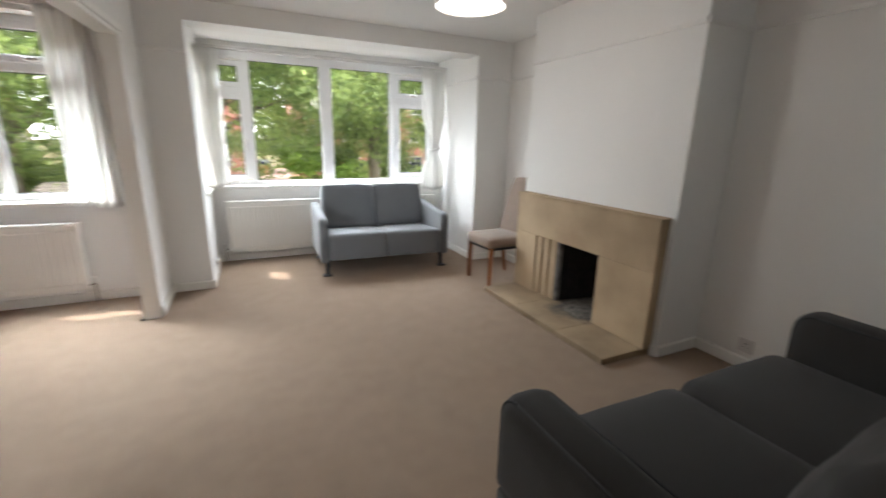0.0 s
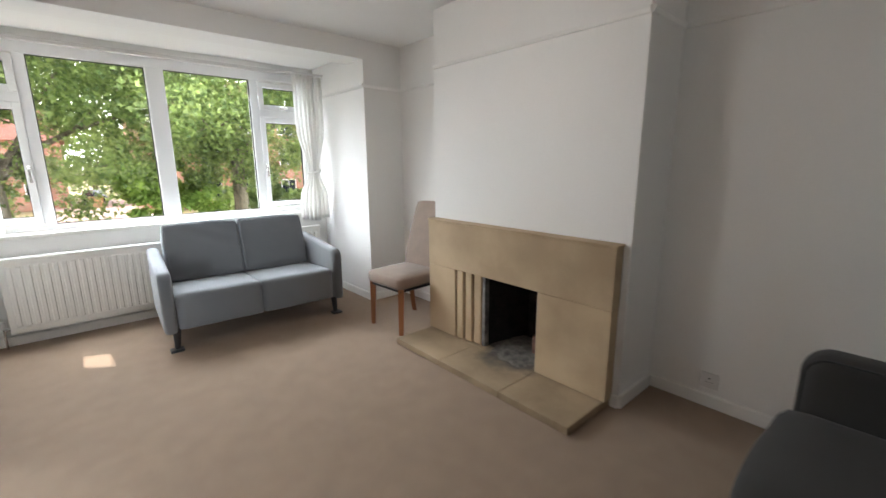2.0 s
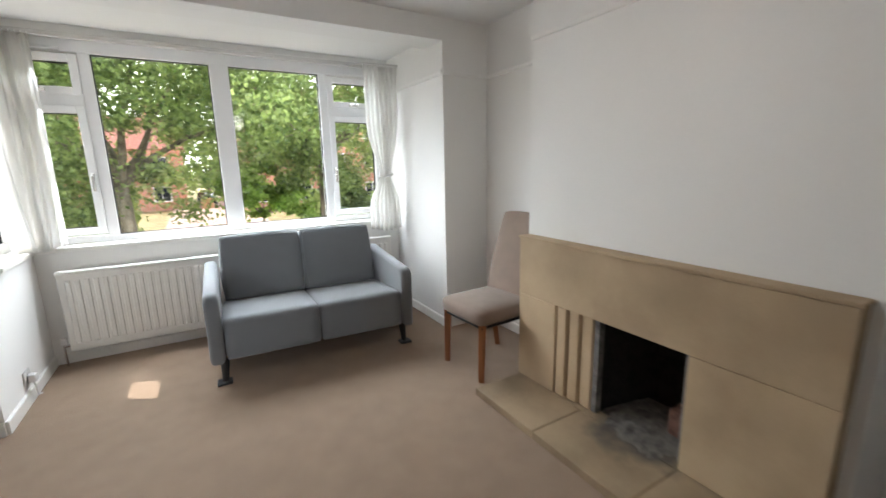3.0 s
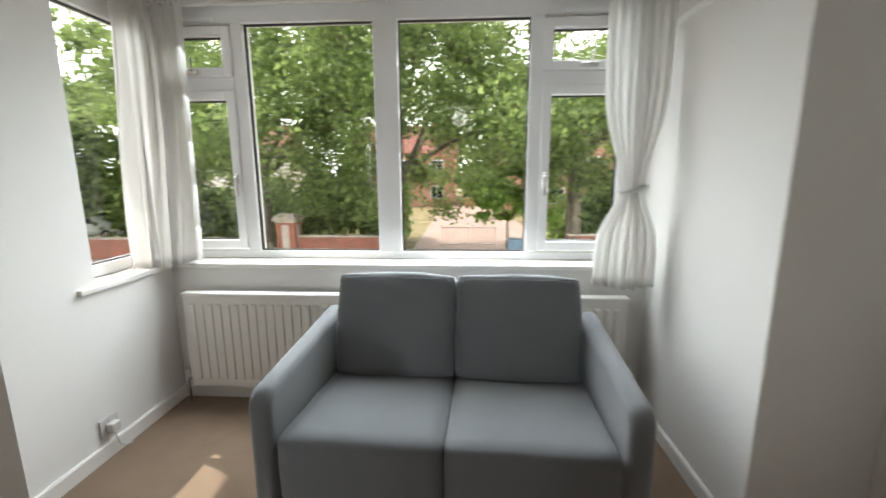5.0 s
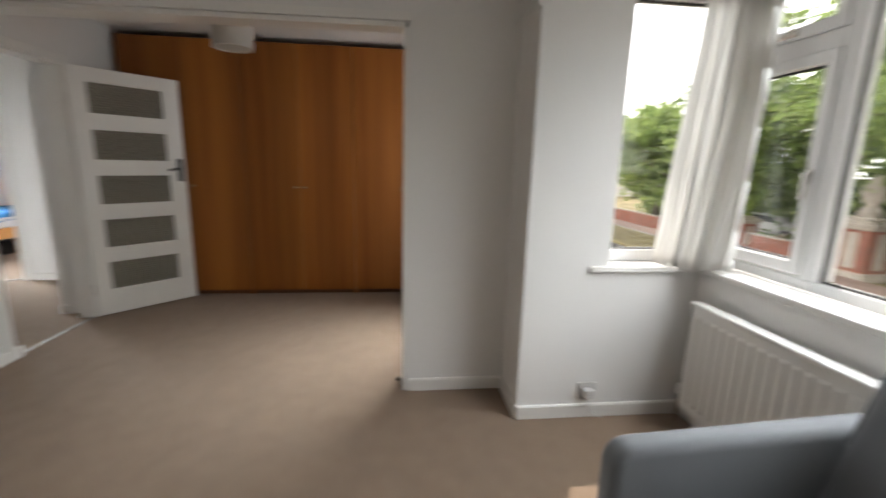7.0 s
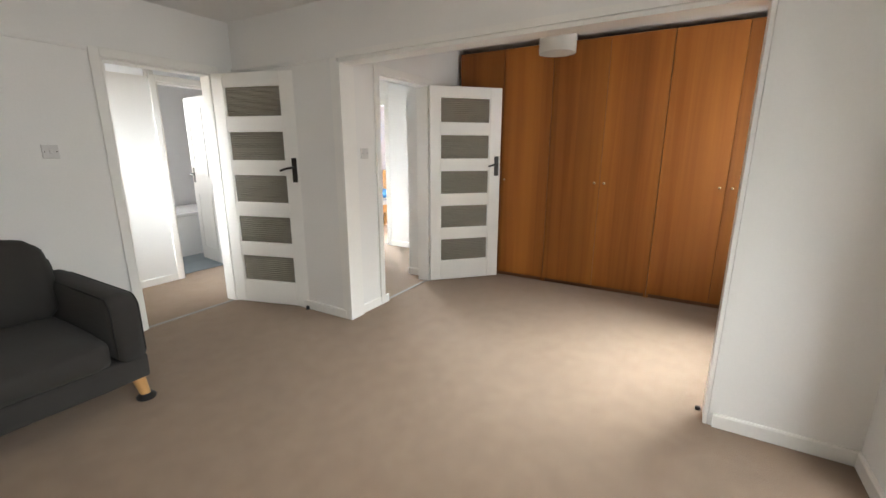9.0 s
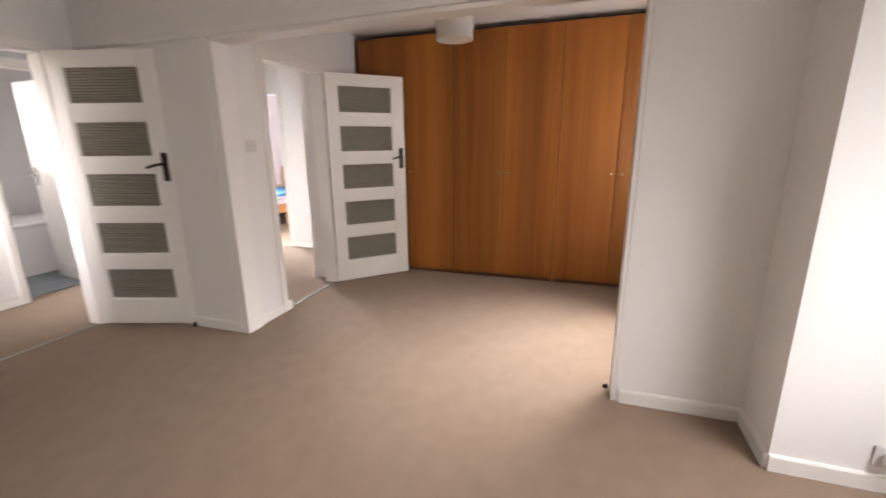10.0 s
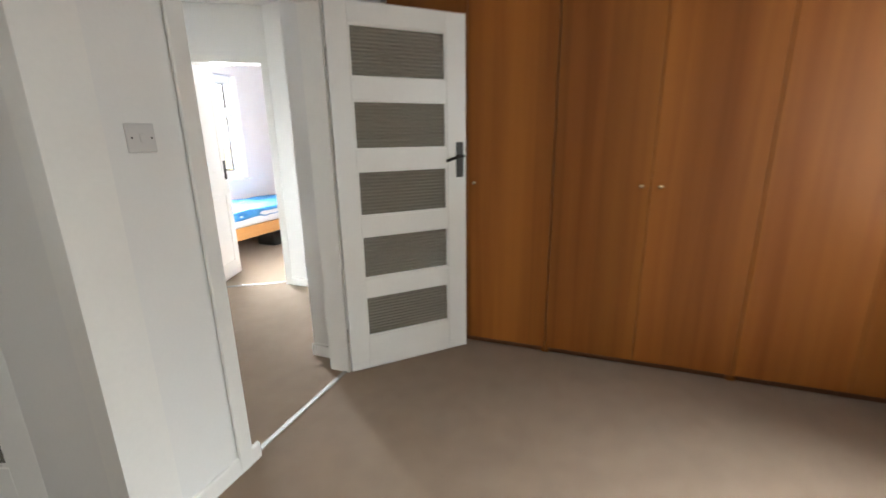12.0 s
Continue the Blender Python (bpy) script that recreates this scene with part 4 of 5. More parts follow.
# ---------------------------------------------------------------- sofas
def arm_panel(w, depth, z0, front_top, back_top, r, soft=0.03):
    """A slim upholstered arm: side outline with a rounded front corner, front at -y."""
    pts = [(0.0, z0), (depth, z0), (depth, back_top)]
    n = 8
    for i in range(n + 1):
        a = math.pi / 2 + (math.pi / 2) * i / n
        pts.append((r + r * math.cos(a), front_top - r + r * math.sin(a)))
    bm = bmesh.new()
    a = [bm.verts.new((-w / 2, y, z)) for y, z in pts]
    b = [bm.verts.new((w / 2, y, z)) for y, z in pts]
    k = len(pts)
    for i in range(k):
        bm.faces.new((a[i], a[(i + 1) % k], b[(i + 1) % k], b[i]))
    fa, fb = bm.faces.new(a[::-1]), bm.faces.new(b)
    bm.normal_update()
    bmesh.ops.recalc_face_normals(bm, faces=bm.faces)
    edges = [e for e in bm.edges if len(e.link_faces) == 2 and (fa in e.link_faces or fb in e.link_faces)]
    bmesh.ops.bevel(bm, geom=edges, offset=min(w * 0.4, soft), segments=5, profile=0.5, affect="EDGES")
    return bm


def grey_sofa():
    s = thing("sofa", pose(1.50, 4.965, 0, 0, 0, -2.6), "blue-grey wool two-seater sofa on black legs before the bay window", "sofa")
    hw = 0.692
    part("base", cushioned(-hw + 0.08, hw - 0.08, -0.39, 0.33, 0.165, 0.30, 0.02, 0.006), M_GREY, s, "", True)
    for sx in (-1, 1):
        bm = arm_panel(0.088, 0.80, 0.15, 0.60, 0.66, 0.07)
        moved(bm, pose(sx * (hw - 0.044), -0.44, 0))
        part("arm", bm, M_GREY, s, "", True)
        bm = cushioned(*sorted((sx * 0.0012, sx * 0.600)), -0.43, 0.20, 0.155, 0.428, 0.022, 0.012)
        for v in bm.verts:
            if v.co.z > 0.35:
                v.co.z -= 0.07 * (v.co.y + 0.43)
        part("seat_cushion", bm, M_GREY, s, "", True)
        bm = cushion(0.572, 0.15, 0.475, 0.014, 0.02, 14)
        crease(bm, 0.009, 2 + sx)
        moved(bm, pose(sx * 0.289, 0.235, 0.618, -16))
        back = part("back_cushion", bm, M_GREY, s, "", True)
        tb = bmesh.new()
        tube(tb, [(dx, -0.083, dz) for dx, dz in ((-0.262, -0.2), (-0.272, 0.0), (-0.27, 0.19), (-0.245, 0.217), (0.0, 0.222), (0.245, 0.217), (0.27, 0.19), (0.272, 0.0), (0.262, -0.2))], 0.003, 6)
        moved(tb, pose(sx * 0.289, 0.235, 0.618, -16))
        part("piping", tb, M_GREY, back, "", True)
    part("back_frame", moved(cushion(1.15, 0.09, 0.5, 0.005, 0.03), pose(0, 0.355, 0.45, -9)), M_GREY, s, "", True)
    for sx in (-1, 1):
        for y, f in ((-0.385, -1), (0.32, 1)):
            bm = bmesh.new()
            rod(bm, (sx * 0.622, y, 0.012), (sx * 0.612, y, 0.16), 0.018, 0.028, 12)
            leg = part("leg", bm, M_BLACK, s, "black tapered leg")
            bm = boxed(sx * 0.626 - 0.045, sx * 0.626 + 0.045, y - 0.04 + f * 0.01, y + 0.04 + f * 0.01, 0.0, 0.018, 0.008)
            part("foot_pad", bm, M_BLACK, leg, "black plastic floor cup")
    return s


def cushioned(x0, x1, y0, y1, z0, z1, edge, puff):
    bm = cushion(x1 - x0, y1 - y0, z1 - z0, puff, edge, 8)
    return moved(bm, pose((x0 + x1) / 2, (y0 + y1) / 2, (z0 + z1) / 2))


def dark_sofa():
    s = thing("sofa", pose(1.71, 0.808, 0, 0, 0, 180), "charcoal fabric two-seater sofa with oak legs against the wall", "sofa")
    hw = 0.88
    part("base", cushioned(-hw + 0.01, hw - 0.01, -0.535, 0.42, 0.145, 0.29, 0.02, 0.004), M_DARK, s, "", True)
    for sx in (-1, 1):
        bm = arm_panel(0.165, 0.93, 0.28, 0.644, 0.64, 0.09, 0.06)
        moved(bm, pose(sx * (hw - 0.0825), -0.55, 0))
        arm = part("arm", bm, M_DARK, s, "", True)
        for side in (-1, 1):
            x, inset = sx * (hw - 0.0825) + side * (0.0825 - 0.0176), 0.0165
            line = [(x, -0.55 + inset, 0.31), (x, -0.55 + inset, 0.554)]
            for i in range(1, 8):
                a = math.pi - math.pi / 2 * i / 7
                line.append((x, -0.46 + (0.09 - inset) * math.cos(a), 0.554 + (0.09 - inset) * math.sin(a)))
            line.append((x, 0.3, 0.642 - inset))
            part("piping", tube(bmesh.new(), line, 0.0045, 6), M_DARKPIPE, arm, "", True)
        part("seat_cushion", cushioned(*sorted((sx * 0.004, sx * 0.707)), -0.575, 0.22, 0.275, 0.437, 0.055, 0.022), M_DARK, s, "", True)
        bm = cushion(0.705, 0.21, 0.47, 0.045, 0.075, 14)
        crease(bm, 0.014, 5 + sx)
        moved(bm, pose(sx * 0.353, 0.195, 0.635, -14))
        part("back_cushion", bm, M_DARK, s, "", True)
    part("back_frame", moved(cushion(1.6, 0.14, 0.56, 0.005, 0.03), pose(0, 0.40, 0.44, -4)), M_DARK, s, "", True)
    for sx in (-1, 1):
        for y in (-0.47, 0.36):
            bm = bmesh.new()
            rod(bm, (sx * 0.85, y, 0.02), (sx * 0.825, y, 0.15), 0.024, 0.034, 14)
            leg = part("leg", bm, M_OAK, s, "turned oak leg")
            bm = lathe(bmesh.new(), [(0.048, 0), (0.05, 0.012), (0.03, 0.03)], 16)
            part("castor_cup", moved(bm, pose(sx * 0.85, y, 0)), M_BLACK, leg, "black plastic floor cup")
    return s


grey_sofa()
dark_sofa()


# ---------------------------------------------------------------- dining chair
def dining_chair():
    c = thing("dining_chair", pose(2.457, 3.922, 0, 0, 0, -86.5), "taupe upholstered high-back dining chair with red-brown legs beside the fireplace", "chair")
    part("seat", cushioned(-0.22, 0.22, -0.245, 0.23, 0.37, 0.475, 0.03, 0.014), M_BEIGE, c, "", True)
    part("underside", boxed(-0.205, 0.205, -0.225, 0.215, 0.352, 0.369, 0.003, 1), M_BLACK, c, "black cloth under the seat")
    bm = cushion(0.44, 0.075, 0.62, 0.008, 0.025, 8)
    for v in bm.verts:
        k = (v.co.z + 0.31) / 0.62
        v.co.x *= 1 - 0.14 * k
        v.co.y += 0.05 * k * k
    moved(bm, pose(0, 0.235, 0.715, -10))
    part("backrest", bm, M_BEIGE, c, "", True)
    for sx in (-1, 1):
        bm = bmesh.new()
        rod(bm, (sx * 0.187, -0.215, 0.0), (sx * 0.187, -0.205, 0.38), 0.025, 0.033, 4)
        part("leg", bm, M_MAHOG, c, "red-brown wooden leg")
        bm = bmesh.new()
        rod(bm, (sx * 0.187, 0.25, 0.0), (sx * 0.187, 0.19, 0.38), 0.025, 0.033, 4)
        part("leg", bm, M_MAHOG, c, "red-brown wooden leg")
    return c


dining_chair()


# ---------------------------------------------------------------- doors
def glazed_door(name, hinge, angle, label):
    """A leaf of five reeded lights; hinge at its origin, the leaf along +x, 0.762 wide."""
    d = tagged(new(name), label, "door", "five-light doors", "structure")
    d.matrix_basis = pose(hinge[0], hinge[1], 0.012, 0, 0, angle)
    W, H, T = 0.762, 1.975, 0.019
    sl, sr = 0.108, 0.122
    bm = bmesh.new()
    box(bm, 0, sl, -T, T, 0, H, 0.003, 1)
    box(bm, W - sr, W, -T, T, 0, H, 0.003, 1)
    tops = [1.876 - 0.3565 * i for i in range(5)]
    zs = [H] + [z for t in tops for z in (t, t - 0.25)] + [0]
    for hi, lo in zip(zs[0::2], zs[1::2]):
        box(bm, sl, W - sr, -T, T, lo, hi, 0.002, 1)
    part("door_leaf", bm, M_GLOSS, d)
    for t in tops:
        bm = boxed(sl - 0.005, W - sr + 0.005, -0.003, 0.003, t - 0.255, t + 0.005)
        part("glass_panel", bm, M_REED, d, "reeded obscured glass panel")
        bm = bmesh.new()
        for s in (-1, 1):
            y0, y1 = sorted((s * 0.003, s * 0.014))
            for a0, a1, b0, b1 in ((sl, sl + 0.01, t - 0.25, t), (W - sr - 0.01, W - sr, t - 0.25, t), (sl + 0.01, W - sr - 0.01, t - 0.01, t), (sl + 0.01, W - sr - 0.01, t - 0.25, t - 0.24)):
                box(bm, a0, a1, y0, y1, b0, b1)
        part("glazing_bead", bm, M_GLOSS, d)
    for s in (-1, 1):
        y0, y1 = sorted((s * T, s * (T + 0.006)))
        bm = boxed(W - 0.068, W - 0.02, y0, y1, 1.1, 1.3, 0.003, 1)
        plate = part("handle_plate", bm, M_BRONZE, d, "dark bronze handle plate")
        bm = bmesh.new()
        rod(bm, (W - 0.044, s * T, 1.222), (W - 0.044, s * (T + 0.05), 1.222), 0.009)
        tube(bm, [(W - 0.044, s * (T + 0.046), 1.222), (W - 0.09, s * (T + 0.05), 1.215), (W - 0.15, s * (T + 0.046), 1.197)], 0.009, 8)
        part("lever", bm, M_BRONZE, plate, "dark bronze lever handle")
    bm = bmesh.new()
    for z in (0.22, 1.72):
        rod(bm, (-0.004, 0.02, z - 0.045), (-0.004, 0.02, z + 0.045), 0.007)
    part("hinge", bm, M_CHROME, d)
    return d


glazed_door("door_1", (-0.383, 0.285), math.degrees(math.atan2(0.745, -0.225)), "white open door with five obscured glass panels and bronze lever")
glazed_door("door_2", (-1.806, 1.518), math.degrees(math.atan2(0.524, -0.541)), "white glazed door standing open against the wardrobes")
bm = bmesh.new()
rod(bm, (-0.56, 1.02, 0.0), (-0.56, 1.02, 0.03), 0.018, 0.012)
tagged(part("door_stop", bm, M_BLACK), "small black door stop fixed on the carpet", "door stop")


def plain_door(name, m, width, label):
    d = tagged(new(name), label, "door", "", "structure")
    d.matrix_basis = m
    bm = boxed(0, width, -0.019, 0.019, 0.01, 1.97, 0.003, 1)
    part("door_leaf", bm, M_GLOSS, d)
    for s in (-1, 1):
        for z0, z1 in ((0.15, 0.85), (1.05, 1.85)):
            bm = bmesh.new()
            y0, y1 = sorted((s * 0.019, s * 0.024))
            for a0, a1, b0, b1 in ((0.1, 0.115, z0, z1), (width - 0.115, width - 0.1, z0, z1), (0.115, width - 0.115, z0, z0 + 0.015), (0.115, width - 0.115, z1 - 0.015, z1)):
                box(bm, a0, a1, y0, y1, b0, b1)
            part("moulding", bm, M_GLOSS, d)
        bm = boxed(width - 0.07, width - 0.03, *sorted((s * 0.019, s * 0.025)), 0.98, 1.16)
        plate = part("handle_plate", bm, M_BRONZE, d, "dark handle plate")
        bm = bmesh.new()
        rod(bm, (width - 0.05, s * 0.02, 1.08), (width - 0.05, s * 0.065, 1.08), 0.008)
        rod(bm, (width - 0.05, s * 0.062, 1.08), (width - 0.15, s * 0.062, 1.075), 0.008)
        part("lever", bm, M_BRONZE, plate)
    return d


plain_door("door_3", pose(-2.664, -0.52, 0, 0, 0, 203), 0.52, "white panelled bedroom door standing open")
plain_door("door_4", pose(-1.07, -0.995, 0, 0, 0, -98), 0.56, "white bathroom door opened inward")


# ---------------------------------------------------------------- wardrobes
def wardrobe(y0):
    """One unit a metre wide: carcass, plinth and two veneered doors with knobs; its face looks along +x."""
    w = thing("wardrobe", pose(-2.40, y0, 0), "tall cherry veneer double wardrobe with small pale knobs", "wardrobe", "row of wardrobes")
    Wd, H = 1.011, 2.365
    bm = bmesh.new()
    box(bm, -0.58, -0.024, 0.002, 0.02, 0.0, H)
    box(bm, -0.58, -0.024, Wd - 0.02, Wd - 0.002, 0.0, H)
    box(bm, -0.58, -0.024, 0.02, Wd - 0.02, H - 0.02, H)
    box(bm, -0.58, -0.024, 0.02, Wd - 0.02, 0.05, 0.07)
    box(bm, -0.58, -0.57, 0.02, Wd - 0.02, 0.07, H - 0.02)
    part("carcass", bm, M_CHERRY, w)
    part("plinth", boxed(-0.06, -0.04, 0.02, Wd - 0.02, 0.0, 0.05), M_PLINTH, w)
    for k in (0, 1):
        a, b = (0.002, Wd / 2 - 0.0015) if k == 0 else (Wd / 2 + 0.0015, Wd - 0.002)
        leaf = part("door", boxed(-0.022, -0.002, a, b, 0.045, H - 0.002, 0.002, 1), M_CHERRY, w)
        ky = Wd / 2 + (-0.045 if k == 0 else 0.045)
        bm = lathe(bmesh.new(), [(0.005, 0), (0.005, 0.012), (0.0125, 0.018), (0.0125, 0.024), (0.008, 0.028)], 14)
        part("knob", moved(bm, pose(-0.002, ky, 1.07, 0, 90, 0)), M_BRASS, leaf, "small pale metal knob", True)
    return w


for i in range(3):
    wardrobe(1.548 + 1.012 * i)


# ---------------------------------------------------------------- lamps and fittings
def drum_lamp(x, y, bottom, radius, height, lit, label):
    l = thing("ceiling_lamp", pose(x, y, CEIL), label, "lamp", "drum ceiling lamps")
    zb = bottom - CEIL
    bm = bmesh.new()
    lathe(bm, [(radius - 0.004, zb + height), (radius - 0.004, zb), (radius, zb), (radius, zb + height), (radius - 0.004, zb + height)], 40, False)
    part("shade", bm, M_SHADE, l, "", True)
    bm = bmesh.new()
    lathe(bm, [(radius - 0.006, zb + 0.006), (radius - 0.006, zb + 0.012)], 40)
    part("diffuser", bm, M_GLOW if lit else M_SHADE, l, "glowing white diffuser" if lit else "white diffuser")
    bm = bmesh.new()
    lathe(bm, [(0.05, 0.0), (0.045, -0.02), (0.01, -0.03), (0.004, -0.035), (0.004, zb + height - 0.01)][::-1], 16)
    part("ceiling_rose", bm, M_PLASTIC, l)
    bm = bmesh.new()
    for a in range(3):
        t = 2 * math.pi * a / 3
        rod(bm, (0, 0, zb + height - 0.01), ((radius - 0.003) * math.cos(t), (radius - 0.003) * math.sin(t), zb + height - 0.004), 0.002, seg=6)
    part("shade_ring", bm, M_PLASTIC, l)
    if lit:
        lamp = new("lamp_bulb", bpy.data.lights.new("lamp_bulb", "POINT"))
        lamp.data.energy, lamp.data.shadow_soft_size, lamp.data.color = 5.0, 0.1, (1.0, 0.93, 0.84)
        lamp.location = (x, y, bottom - 0.12)
    return l


drum_lamp(1.46, 2.80, 2.12, 0.205, 0.18, True, "lit white drum lamp under the living room ceiling")
drum_lamp(-1.45, 2.86, 2.07, 0.132, 0.2, False, "small unlit white drum shade on the ceiling")


def wall_plate(name, m, w, h, kind, label):
    """A white switch or socket; its face looks along local -y."""
    p = thing(name, m, label, kind)
    part("plate", boxed(-w / 2, w / 2, -0.010, 0.0, -h / 2, h / 2, 0.003, 2), M_PLASTIC, p)
    if kind == "light switch":
        part("rocker", boxed(-0.008, 0.008, -0.0145, -0.0095, -0.013, 0.013, 0.002, 1), M_PLASTIC, p)
        for x in (-0.03, 0.03):
            part("screw", rod(bmesh.new(), (x, -0.0095, 0), (x, -0.0115, 0), 0.003, seg=10), M_BRONZE, p, "dark screw head")
    else:
        for x in ((-0.036, 0.036) if w > 0.1 else (0,)):
            bm = bmesh.new()
            box(bm, x - 0.004, x + 0.004, -0.0106, -0.0098, 0.008, 0.018)
            box(bm, x - 0.015, x - 0.008, -0.0106, -0.0098, -0.012, -0.008)
            box(bm, x + 0.008, x + 0.015, -0.0106, -0.0098, -0.012, -0.008)
            part("pin_holes", bm, M_BLACK, p)
            part("rocker", boxed(x - 0.006, x + 0.006, -0.013, -0.0095, 0.024, 0.036, 0.001, 1), M_PLASTIC, p)
    return p


wall_plate("light_switch", pose(-0.84, 1.5, 1.35, 0, 0, 180), 0.086, 0.086, "light switch", "white plastic light switch by the dining room door")
wall_plate("light_switch", pose(0.75, 0.27, 1.365, 0, 0, 180), 0.086, 0.086, "light switch", "white plastic light switch above the dark sofa")
wall_plate("wall_socket", pose(2.957, 1.77, 0.155, 0, 0, -90), 0.09, 0.088, "wall socket", "white single wall socket above the skirting")
s = wall_plate("wall_socket", pose(-0.17, 5.0, 0.155, 0, 0, 90), 0.10, 0.09, "wall socket", "white single socket with a plug in the bay")
bm = boxed(-0.026, 0.026, -0.05, -0.0105, -0.03, 0.02, 0.008, 2)
plug = thing("plug", pose(-0.17, 5.0, 0.155, 0, 0, 90), "white mains plug in the bay socket", "plug")
part("plug_body", bm, M_PLASTIC, plug)
bm = bmesh.new()
tube(bm, [(0.0, -0.03, -0.03), (0.005, -0.035, -0.07), (0.02, -0.03, -0.11), (0.05, -0.028, -0.14), (0.09, -0.03, -0.15)], 0.004, 8)
part("cord", bm, M_CABLE, plug)
sensor = thing("alarm_sensor", pose(2.957, 1.15, 1.95, 0, 0, -90), "white plastic alarm sensor high on the wall", "sensor")
part("housing", boxed(-0.035, 0.035, -0.05, 0, -0.065, 0.065, 0.012, 3), M_PLASTIC, sensor)
part("bracket", rod(bmesh.new(), (0, -0.02, 0.06), (0, -0.008, 0.1), 0.007, 0.011, 12), M_BRONZE, sensor, "dark swivel bracket")
part("lens", boxed(-0.024, 0.024, -0.055, -0.048, -0.045, 0.01, 0.006, 2), M_SHEET, sensor)
# short white strip above the door, its use not known
part_box = boxed(-1.285, -1.115, 1.502, 1.525, 2.168, 2.196, 0.005, 1)
tagged(part("white_wall_strip", part_box, M_UPVC), "short white strip on the wall above the dining room door", "trunking")
part_box = boxed(-0.622, -0.602, 3.985, 4.012, 0.0, 0.022, 0.006, 2)
tagged(part("door_stop", part_box, M_BRONZE), "small dark stop on the carpet by the partition end", "door stop")
bm = bmesh.new()
random.seed(8)
for k in range(3):
    pts = []
    for i in range(22):
        t = i / 21
        pts.append((-2.31 + 0.05 * k + 0.04 * math.sin(9 * t + k), 4.60 + 0.012 * math.sin(7 * t + 2 * k), 0.006 + 0.18 * math.sin(math.pi * t) ** (1 + 0.5 * k) * (1 - 0.2 * k)))
    tube(bm, pts, 0.004, 6)
tagged(part("aerial_cable", bm, M_CABLE), "loose white cable coiled beside the wardrobe", "cable")


# ---------------------------------------------------------------- bathroom and bedroom things
tub = thing("bathtub", pose(-1.45, -2.2, 0), "white enamelled bathtub with a plain panel", "bathtub")
part("panel", boxed(-0.5, 0.5, 0.40, 0.42, 0.01, 0.53), M_ENAMEL, tub)
bm = boxed(-0.55, 0.5, -0.45, 0.43, 0.53, 0.575, 0.015, 3)
part("rim", bm, M_ENAMEL, tub)
bm = bmesh.new()
for i in range(14):
    for j in range(8):
        box(bm, -2.235 + 0.16 * i, -2.235 + 0.16 * i + 0.156, -2.748, -2.742, 0.6 + 0.16 * j, 0.6 + 0.16 * j + 0.156)
part("splash_tiles", bm, M_TILE, tub)["kind"] = "stuff"

bed = thing("bed", pose(-4.32, -1.45, 0), "pine bed with a blue duvet over white sheets", "bed")
part("side_rail", boxed(-1.0, 1.0, 0.42, 0.45, 0.24, 0.38, 0.006), M_PINE, bed)
part("side_rail", boxed(-1.0, 1.0, -0.45, -0.42, 0.24, 0.38, 0.006), M_PINE, bed)
part("footboard", boxed(1.0, 1.035, -0.45, 0.45, 0.22, 0.42, 0.006), M_PINE, bed)
part("headboard", boxed(-1.04, -1.0, -0.45, 0.45, 0.0, 0.95, 0.01), M_PINE, bed)
for x in (-0.96, 0.0, 0.98):
    for y in (-0.40, 0.40):
        part("leg", boxed(x - 0.03, x + 0.03, y - 0.03, y + 0.03, 0, 0.23), M_PINE, bed)
part("mattress", cushioned(-0.99, 0.99, -0.415, 0.415, 0.36, 0.53, 0.04, 0.01), M_SHEET, bed, "white sheeted mattress", True)
bm = bmesh.new()
grid = []
for i in range(41):
    row = []
    for j in range(31):
        x, y = -0.9 + 1.92 * i / 40, -0.46 + 0.92 * j / 30
        z = 0.56 + 0.022 * noise.noise(Vector((x * 4, y * 4, 3))) + 0.012 * noise.noise(Vector((x * 11, y * 11, 7)))
        over = max(0, abs(y) - 0.40)
        row.append(bm.verts.new((x, (0.40 + over * 0.45) * (1 if y > 0 else -1) if over else y, z - over * 1.6)))
    grid.append(row)
for a, b in zip(grid, grid[1:]):
    for j in range(30):
        bm.faces.new((a[j], b[j], b[j + 1], a[j + 1]))
du = tagged(part("duvet", bm, M_DUVET, None, "", True, pose(-4.32, -1.45, 0)), "rumpled blue cotton duvet on the pine bed", "duvet")
sol = du.modifiers.new("thickness", "SOLIDIFY")
sol.thickness = 0.03
bm = boxed(-4.5, -4.15, -1.45, -1.15, 0.0, 0.18, 0.02, 2)
tagged(part("storage_box", bm, M_BLACK), "black storage box pushed under the bed", "box")


